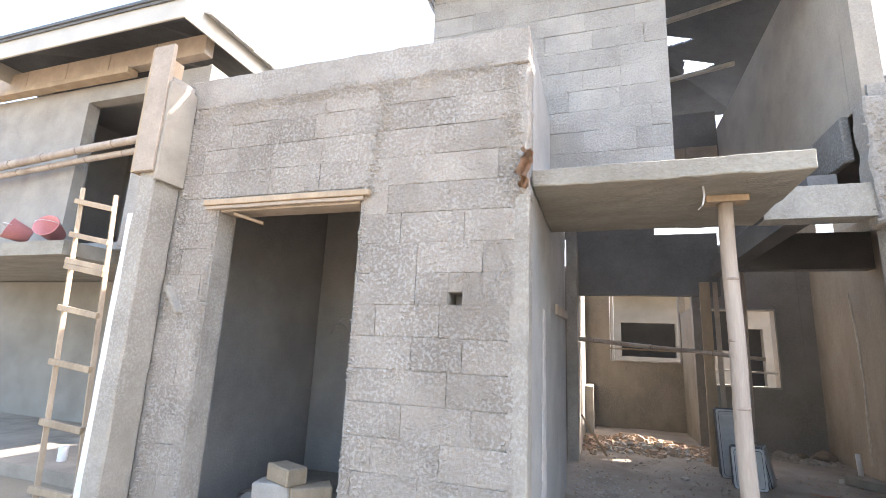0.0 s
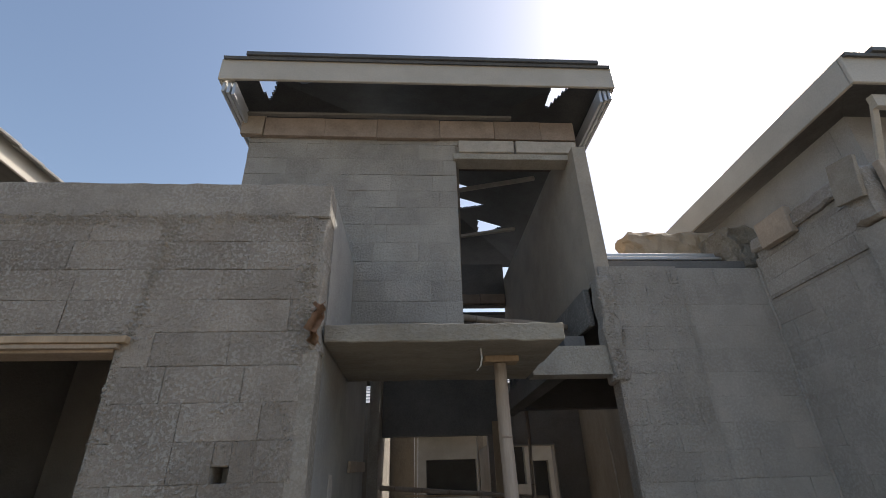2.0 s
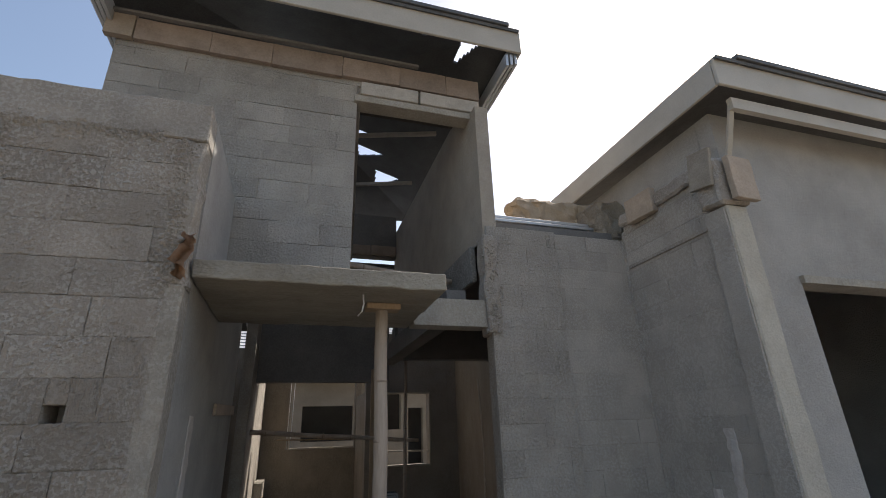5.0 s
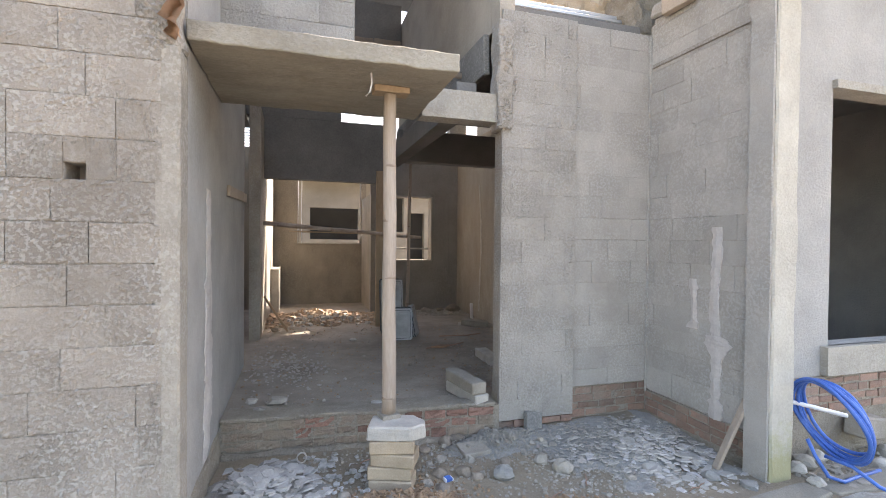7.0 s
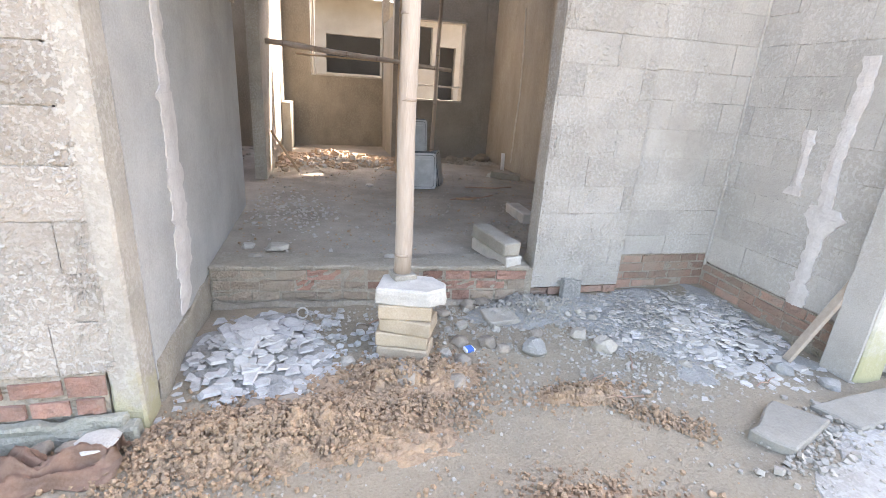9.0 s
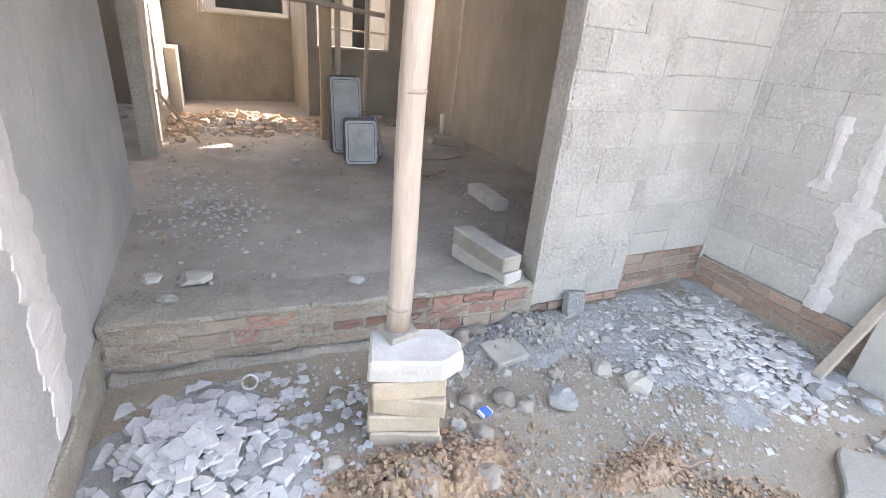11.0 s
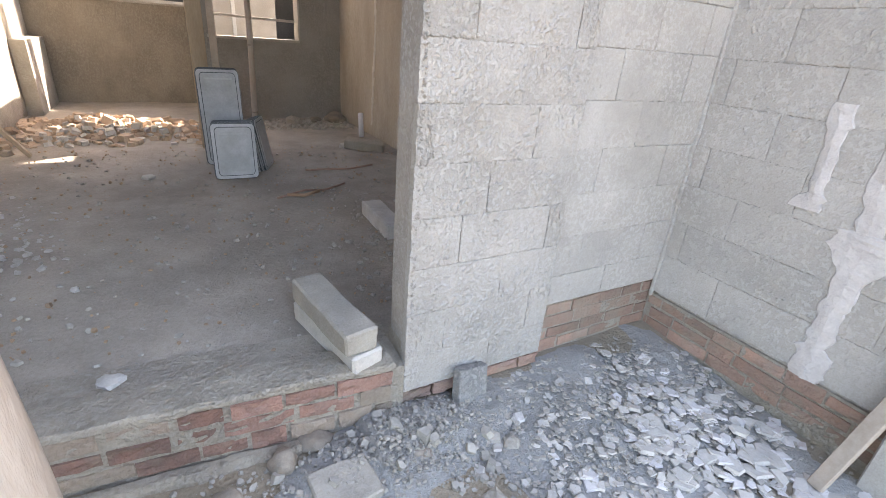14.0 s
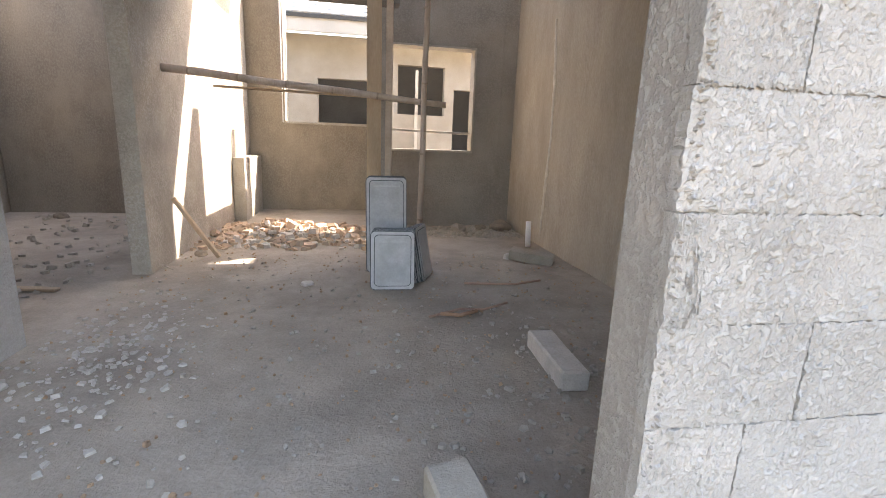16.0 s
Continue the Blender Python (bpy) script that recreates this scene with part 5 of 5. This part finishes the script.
LB, LT = (Vector((-4.83, 3.226, -0.12)), Vector((-5.98, 3.8, 3.216))), (Vector((-4.33, 3.22, -0.12)), Vector((-5.398, 3.8, 3.086)))
for a, b in (LB, LT):
    d = (b - a)
    ob = part("rail", rough_bm(-0.022, 0.022, -0.03, 0.03, 0, d.length, 0.4, 0.003, 0.003, a.x), WOOD, ladder)
    ob.matrix_world = Matrix.Translation(a) @ d.to_track_quat("Z", "Y").to_matrix().to_4x4()
for i, u in enumerate((0.065, 0.23, 0.395, 0.56, 0.70, 0.72, 0.815, 0.945)):
    a, b = LB[0].lerp(LB[1], u), LT[0].lerp(LT[1], u)
    a, b = a + (a - b) * 0.06, b + (b - a) * 0.06
    ob = part("rung", rough_bm(-0.02, 0.02, -0.03, 0.03, 0, (b - a).length, 0.4, 0.003, 0.003, i), WOOD, ladder)
    ob.matrix_world = Matrix.Translation(a + Vector((0, -0.04, 0))) @ (b - a).to_track_quat("Z", "Y").to_matrix().to_4x4()


def bucket(m, label):
    bm = bmesh.new()
    prof = ((0.0, 0.0), (0.10, 0.0), (0.14, 0.24), (0.15, 0.25), (0.135, 0.25), (0.095, 0.012), (0.0, 0.012))
    n = 20
    rings = [[bm.verts.new((r * math.cos(2 * math.pi * k / n), r * math.sin(2 * math.pi * k / n), z)) for k in range(n)] for r, z in prof[1:-1]]
    for a, b in zip(rings, rings[1:]):
        for k in range(n):
            bm.faces.new((a[k], a[(k + 1) % n], b[(k + 1) % n], b[k])).smooth = True
    bm.faces.new(rings[0][::-1])
    bm.faces.new(rings[-1])
    bmesh.ops.recalc_face_normals(bm, faces=bm.faces[:])
    ob = part("bucket", bm, PINK)
    ob.matrix_world = m
    part("handle", tube_bm([(0.15 * math.cos(a), 0.03, 0.22 + 0.10 * math.sin(a)) for a in [math.pi * i / 12 for i in range(13)]], 0.004, 6), METAL, ob, "thin wire handle")
    return tagged(ob, label, "bucket", "pink buckets")


bucket(pose(-6.62, 4.02, 2.70, 70, 0, 25), "pink plastic bucket lying on the concrete slab")
bucket(pose(-7.15, 4.02, 2.70, 70, 0, -30), "pink plastic bucket lying on the slab")
tagged(part("plastic_bottle", tube_bm([(-6.03, 4.22, -0.12), (-6.03, 4.22, 0.18)], 0.05, 12), PVC), "white plastic bottle standing on the neighbouring floor", "bottle")
bamboo("scaffold_pole", (-9.5, 3.95, 3.65), (-5.0, 4.1, 4.02), 0.06, "thick bamboo scaffold pole across the neighbouring front", 0.05, 7)
bamboo("scaffold_pole", (-9.5, 4.03, 3.56), (-4.9, 4.2, 3.92), 0.045, "bamboo scaffold pole across the neighbouring front", 0.04, 7)
nb = tagged(new("trim_neighbour"), "tan formwork boards under the neighbouring roof", "formwork", kind="structure")
for i in range(6):
    part("board", rough_bm(-9.9 + i * 0.86, -9.05 + i * 0.86, 4.10, 4.24, 5.08, 5.36, 0.3, 0.005, 0.004, i), BOARD, nb)
part("rail", rough_bm(-9.9, -6.0, 4.05, 4.20, 4.98, 5.06, 0.4, 0.006, 0.004), WOOD, nb, "long timber rail")
# thin pale slab paints sunlight onto the top of the side wall
structure("wall_neighbour_side", [(-4.798, -4.77, 4.26, 8.0, 4.2, 5.02)], PALEBLOCK, "pale slab painting sunlight on the neighbouring upper side wall", "wall")
structure("neighbour_floor", [(-11.5, -3.42, 3.9, 8.0, -0.3, 0.02)], FLOOR, "dusty floor of the neighbouring porch", "floor")

# ---- small pieces of the walls: blocks and bricks ----
def block_mesh(name, mat, seed, amp=0.003, nx=5, nz=3, flake=0.0, bare=0.08):
    """One piece, 1 x 1 across its face, with a worn rim; flake: how far crusts of mortar stand out of it; bare: how much of it they leave free."""
    bm = bmesh.new()
    rng = random.Random(seed)
    g = []
    for j in range(nz + 1):
        row = []
        for i in range(nx + 1):
            x, z = -0.5 + i / nx, -0.5 + j / nz
            edge = i in (0, nx) or j in (0, nz)
            out = rng.uniform(-amp, amp)
            if flake:
                p = Vector((x * 0.4 + seed, 0, z * 0.19))
                k = 0.8 * noise.noise(p * 30) + 0.9 * noise.noise(p * 58) + 0.45 * noise.noise(p * 120)
                where = min(1.0, max(0.0, 0.6 + 1.4 * noise.noise(p * 7)))
                out -= flake * where * min(1.0, max(0.0, (k - bare) * 3.4))
            dx = rng.uniform(-0.004, 0.004) if edge else 0
            dz = rng.uniform(-0.012, 0.012) if edge else 0
            row.append(bm.verts.new((x + dx, (0.0012 if edge else 0) + out, z + dz)))
        g.append(row)
    for r0, r1 in zip(g, g[1:]):
        for i in range(nx):
            bm.faces.new((r0[i], r0[i + 1], r1[i + 1], r1[i]))
    loop = g[0][:] + [r[-1] for r in g[1:]] + g[-1][-2::-1] + [r[0] for r in g[-2:0:-1]]
    back = [bm.verts.new((v.co.x, 0.03, v.co.z)) for v in loop]
    for i in range(len(loop)):
        j = (i + 1) % len(loop)
        bm.faces.new((loop[j], loop[i], back[i], back[j]))
    return mesh_from(name, bm, mat)


def lay(parent, meshes, name, place, u0, u1, z0, z1, course, length, joint, holes=(), seed=1, proud=0.003, flush=0.5, first=None):
    """Courses of pieces on a wall face. place(u, z) gives the pose of a piece's centre."""
    rng = random.Random(seed)
    z, row = z0, 0
    while z < z1 - 0.03:
        top = min(z + (first if first and row == 0 else course), z1)
        u = u0 - (length * 0.5 if row % 2 else 0) - rng.uniform(0, length * 0.15)
        while u < u1 - 0.02:
            w = length * rng.choice((1, 1, 1, 1, 0.75)) if length > 0.3 else length * rng.uniform(0.6, 1.15)
            tilt = 0.14 if length > 0.3 else 1.6
            a, b = max(u, u0), min(u + w, u1)
            u += w
            spans = [(a, b)]
            for h0, h1, hz0, hz1 in holes:
                if top > hz0 + 0.02 and z < hz1 - 0.02:
                    spans = [s for p, q in spans for s in ((p, min(q, h0)), (max(p, h1), q)) if s[1] - s[0] > 0.025]
            for p, q in spans:
                if q - p < 0.025:
                    continue
                gu = joint * (0.1 if rng.random() < flush else rng.uniform(0.5, 1.3))
                gz = joint * (0.1 if rng.random() < flush else rng.uniform(0.5, 1.3))
                ob = new(name, rng.choice(meshes))
                ob.parent = parent
                ob.matrix_local = place((p + q) / 2, (z + top) / 2) @ pose(0, rng.uniform(-proud, proud * 0.6), 0, rng.uniform(-tilt, tilt), rng.uniform(-tilt, tilt), rng.uniform(-tilt, tilt)) @ Matrix.Diagonal((q - p - gu, 1, top - z - gz, 1))
        z = top
        row += 1


ROUGH_BLOCKS = [block_mesh("block", BLOCK, k, 0.0005, 66, 31, 0.0052) for k in range(9)]
PLAIN_BLOCKS = [block_mesh("block", BLOCK_PALE, k + 220, 0.0005, 56, 27, 0.0045, 0.55) for k in range(9)]
FAIR_BLOCKS = [block_mesh("block", BLOCK_SMOOTH, k + 20, 0.0006, 30, 15, 0.0022) for k in range(6)]
BRICKS = [block_mesh("brick", BRICK, k + 40, amp=0.0055) for k in range(6)]
STEP_BRICKS = [block_mesh("brick", SMEARED if k % 2 else BRICK, k + 140, amp=0.008) for k in range(9)]
DULL_BRICKS = [block_mesh("brick", BRICK_DULL, k + 40, amp=0.0035) for k in range(6)]
BROWN_BLOCKS = [block_mesh("block", BLOCK_BROWN, k + 100, 0.0005, 66, 31, 0.0052, 0.14) for k in range(9)]
lay(wall_front, BROWN_BLOCKS, "block", lambda u, z: pose(u, 2.65, z), -3.05, -0.462, 0.172, 3.28, 0.194, 0.42, 0.0055, [(-2.69, -1.475, 0.0, 2.5), (-0.86, -0.77, 1.75, 1.83)], 3, 0.0016, 0.45, 0.222)
filler_block = new("block", BROWN_BLOCKS[2])
filler_block.parent = wall_front
filler_block.matrix_local = pose(-0.815, 2.65, 1.889) @ Matrix.Diagonal((0.088, 1, 0.114, 1))
lay(pier, ROUGH_BLOCKS, "block", lambda u, z: pose(u, 3.69, z), 1.782, 2.49, -0.02, 3.42, 0.194, 0.42, 0.0045, (), 4, 0.0014, 0.6, 0.166)
lay(pier, PLAIN_BLOCKS, "block", lambda u, z: pose(u, 3.73, z), 2.494, 3.3, 0.2, 3.42, 0.194, 0.42, 0.0045, (), 5, 0.0014, 0.6, 0.152)
lay(wall_right, PLAIN_BLOCKS, "block", lambda u, z: pose(3.3, u, z, 0, 0, -90), 2.62, 3.728, 0.13, 3.5, 0.194, 0.42, 0.0045, (), 6, 0.0014, 0.6, 0.22)
lay(wall_up, FAIR_BLOCKS, "block", lambda u, z: pose(u, 3.90, z), -1.53, 1.76, 2.75, 4.99, 0.194, 0.42, 0.0055, [(0.59, 1.76, 2.6, 4.76)], 7, 0.0035, 0.3, 0.04)

ASKEW = pose(-0.375, 3.865, 0, 0, 0, -5.0)
tagged(part("mortar_corner", rough_bm(3.284, 3.304, 3.714, 3.738, 0.1, 3.42, 0.05, 0.008, 0.006, 15.0), BLOCK_PALE), "mortar smeared down the corner of pier and party wall", "mortar", kind="structure")
tagged(part("wall_side_foot", rough_bm(-0.41, -0.372, 2.85, 3.88, -0.25, 0.085, 0.06, 0.02, 0.01, 16.0), BRICK_BED), "broken sandy footing of the porch side wall", "footing", kind="structure")
DARK_BLOCKS = [block_mesh("block", DARK_BLOCK, k + 60, 0.0006, 30, 15, 0.0022) for k in range(3)]
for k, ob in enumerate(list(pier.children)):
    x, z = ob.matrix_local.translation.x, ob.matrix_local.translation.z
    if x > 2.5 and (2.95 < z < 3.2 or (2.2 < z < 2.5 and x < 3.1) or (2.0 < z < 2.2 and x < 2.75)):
        ob.data = DARK_BLOCKS[k % 3]
threshold = structure("threshold_step", [(0.0, 2.16, 0.001, 0.32, -0.25, 0.128)], BRICK_BED, "step of burnt bricks and sandy mortar at the room opening", "step")
threshold.matrix_world = ASKEW
lay(threshold, STEP_BRICKS, "brick", lambda u, z: pose(u, -0.003, z) @ Matrix.Diagonal((1, 0.8, 1, 1)), 0.01, 2.12, -0.1, 0.125, 0.075, 0.215, 0.022, (), 8, 0.009, 0.15)
tagged(part("threshold_cap", rough_bm(0.0, 2.12, -0.012, 0.16, 0.12, 0.152, 0.07, 0.013, 0.008, 2.2), BRICK_BED), "uneven sandy mortar bed along the step", "step", kind="structure").matrix_world = ASKEW
tagged(part("threshold_toe", rough_bm(0.0, 1.75, -0.07, 0.0, -0.25, -0.095, 0.07, 0.022, 0.02, 2.9), BRICK_BED), "spilled mortar along the foot of the step", "step", kind="structure").matrix_world = ASKEW
pier_foot = structure("pier_foot", [(1.79, 3.46, 3.7455, 3.87, -0.3, 0.196)], BRICK_BED, "burnt brick footing under the pier", "footing")
lay(pier_foot, DULL_BRICKS, "brick", lambda u, z: pose(u, 3.742, z) @ Matrix.Diagonal((1, 0.7, 1, 1)), 2.5, 3.3, -0.075, 0.195, 0.067, 0.215, 0.016, (), 9, 0.006, 0.05)
lay(pier_foot, DULL_BRICKS, "brick", lambda u, z: pose(u, 3.69, z) @ Matrix.Diagonal((1, 2, 1, 1)), 1.76, 2.49, -0.085, -0.02, 0.065, 0.215, 0.016, (), 10, 0.006, 0.05)
wall_foot = structure("wall_right_foot", [(3.2935, 3.46, 2.62, 3.74, -0.3, 0.118)], BRICK_BED, "burnt brick footing of the party wall", "footing")
lay(wall_foot, DULL_BRICKS, "brick", lambda u, z: pose(3.29, u, z, 0, 0, -90) @ Matrix.Diagonal((1, 0.7, 1, 1)), 2.63, 3.73, -0.085, 0.115, 0.067, 0.215, 0.016, (), 11, 0.006, 0.05)
front_foot = structure("wall_front_foot", [(-3.2, -0.505, 2.657, 2.83, -0.3, 0.168)], BRICK_BED, "burnt brick footing of the front wall", "footing")
lay(front_foot, BRICKS, "brick", lambda u, z: pose(u, 2.646, z) @ Matrix.Diagonal((1, 0.8, 1, 1)), -3.05, -0.505, -0.02, 0.17, 0.09, 0.235, 0.03, [(-2.67, -1.49, -1, 1)], 12, 0.008, 0.05)
house_foot = structure("house_foot", [(3.62, 9.0, 2.66, 2.70, -0.3, 0.47)], BRICK_BED, "rough brick footing of the next house", "footing")
lay(house_foot, DULL_BRICKS, "brick", lambda u, z: pose(u, 2.652, z) @ Matrix.Diagonal((1, 0.7, 1, 1)), 3.64, 6.2, 0.2, 0.47, 0.07, 0.22, 0.02, (), 13, 0.008, 0.05)


def seam(name, pts, spread, count, seed, mat, label, size=1.0):
    """Lumps of mortar squeezed out along a line of a wall face."""
    rng = random.Random(seed)
    verts, faces = [], []
    for _ in range(count):
        k = rng.random() * (len(pts) - 1)
        i = min(int(k), len(pts) - 2)
        c = Vector(pts[i]).lerp(Vector(pts[i + 1]), k - i) + Vector((rng.gauss(0, spread), 0, rng.gauss(0, spread)))
        r = rng.uniform(0.006, 0.022) * size
        b = len(verts)
        for d in ((1, 0, 0), (0.3, 0, 0.9), (-0.8, 0, 0.6), (-0.9, 0, -0.4), (0.2, 0, -1)):
            verts.append(tuple(c + Vector((d[0] * r * rng.uniform(0.6, 1.3), 0.006, d[2] * r * rng.uniform(0.6, 1.3)))))
        verts.append(tuple(c + Vector((0, -r * 0.55, 0))))
        faces += [(b + q, b + (q + 1) % 5, b + 5) for q in range(5)]
    me = bpy.data.meshes.new(name)
    me.from_pydata(verts, [], faces)
    me.materials.append(mat)
    ob = tagged(new(name, me), label, "mortar", kind="stuff")
    return ob


RED_BRICKS = [block_mesh("brick", BRICK_RED, k + 80, amp=0.0035) for k in range(3)]
for k, ob in enumerate(list(threshold.children)):
    if ob.matrix_local.translation.x > 1.72:
        ob.data = RED_BRICKS[k % 3]
for k, ob in enumerate(list(wall_foot.children)):
    if 2.86 < ob.matrix_local.translation.y < 3.12 and ob.matrix_local.translation.z > -0.03:
        ob.data = RED_BRICKS[k % 3]
for k, ob in enumerate(list(pier_foot.children)):
    if ob.matrix_local.translation.x > 2.85 and 0.0 < ob.matrix_local.translation.z < 0.12:
        ob.data = RED_BRICKS[k % 3]
tagged(part("mortar_bed_foot", rough_bm(-3.05, -0.44, 2.59, 2.65, -0.075, -0.012, 0.04, 0.03, 0.012, 6.6), KERB), "lumpy grey mortar bed under the brick courses", "mortar", kind="structure")
seam("mortar_seam", [(-1.46, 2.645, 2.42), (-1.465, 2.645, 0.2)], 0.012, 520, 51, MORTAR, "ragged mortar along the doorway edge", 0.7)
seam("mortar_seam", [(-2.695, 2.645, 2.42), (-2.695, 2.645, 0.2)], 0.012, 420, 52, MORTAR, "ragged mortar along the doorway edge", 0.7)
seam("mortar_seam", [(1.80, 3.685, 2.42), (1.80, 3.685, 0.15)], 0.005, 300, 54, MORTAR, "ragged mortar along the pier edge", 0.45)
seam("mortar_seam", [(-1.36, 2.645, 3.27), (-1.34, 2.645, 3.05), (-1.40, 2.645, 2.85), (-1.44, 2.645, 2.45)], 0.02, 260, 41, MORTAR, "ragged mortar seam on the block wall")
seam("mortar_seam", [(-3.0, 2.645, 3.26), (-0.6, 2.645, 3.28)], 0.025, 700, 42, MORTAR, "ragged mortar line under the ring beam")
seam("mortar_seam", [(-0.49, 2.648, 3.25), (-0.47, 2.648, 2.4)], 0.03, 360, 43, MORTAR, "ragged pale mortar along the wall corner")
seam("mortar_seam", [(-3.04, 2.645, 3.2), (-3.04, 2.645, 0.2)], 0.018, 420, 44, MORTAR, "ragged mortar between wall and column")

tagged(part("column_pier_head", rough_bm(1.735, 1.865, 3.66, 3.83, 2.42, 3.32, 0.06, 0.022, 0.012, 11.0), MORTAR), "ragged pale mortar on the pier head beside the beam", "column", kind="structure")
tagged(part("beam_upper_edge", rough_bm(1.70, 1.76, 3.92, 7.6, 2.95, 3.3, 0.3, 0.01, 0.01, 12.0), DARK_BLOCK), "dark edge beam under the upper side wall", "beam", kind="structure")
seam("mortar_seam", [(1.80, 3.655, 3.25), (1.80, 3.655, 2.45)], 0.03, 160, 47, MORTAR, "pale mortar lumps on the pier head")

ring = [(0.20 + 0.032 * math.cos(2 * math.pi * i / 24), 3.58 + 0.01 * math.sin(2 * math.pi * i / 24), ground_height(0.2, 3.58) + 0.04 + 0.032 * math.sin(2 * math.pi * i / 24)) for i in range(25)]
tagged(part("pvc_ring", tube_bm(ring, 0.006, 8), PALEBLOCK), "sawn ring of pale plastic pipe in the rubble", "ring")
for k, (x, y, a, n) in enumerate(((1.52, 2.62, 20, 0.3), (1.7, 2.56, -10, 0.22), (2.0, 2.75, 60, 0.16), (0.6, 3.45, 30, 0.2), (2.6, 2.5, 15, 0.18))):
    dx, dy = n * math.cos(radians(a)), n * math.sin(radians(a))
    tagged(part("twig", tube_bm([(x + dx * q, y + dy * q + 0.01 * math.sin(9 * q), ground_height(x + dx * q, y + dy * q) + 0.012) for q in (0, 0.25, 0.5, 0.75, 1)], 0.005, 6, 0.003), TARP), "thin dry twig lying on the ground", "twig")
wires = [(-1.50, 2.63, 1.60), (-1.53, 2.60, 1.64), (-1.56, 2.585, 1.62), (-1.585, 2.58, 1.56)]
tagged(part("tie_wire", tube_bm(wires, 0.003, 5), TILE_EDGE), "thin tie wire sticking out of the door jamb", "wire")
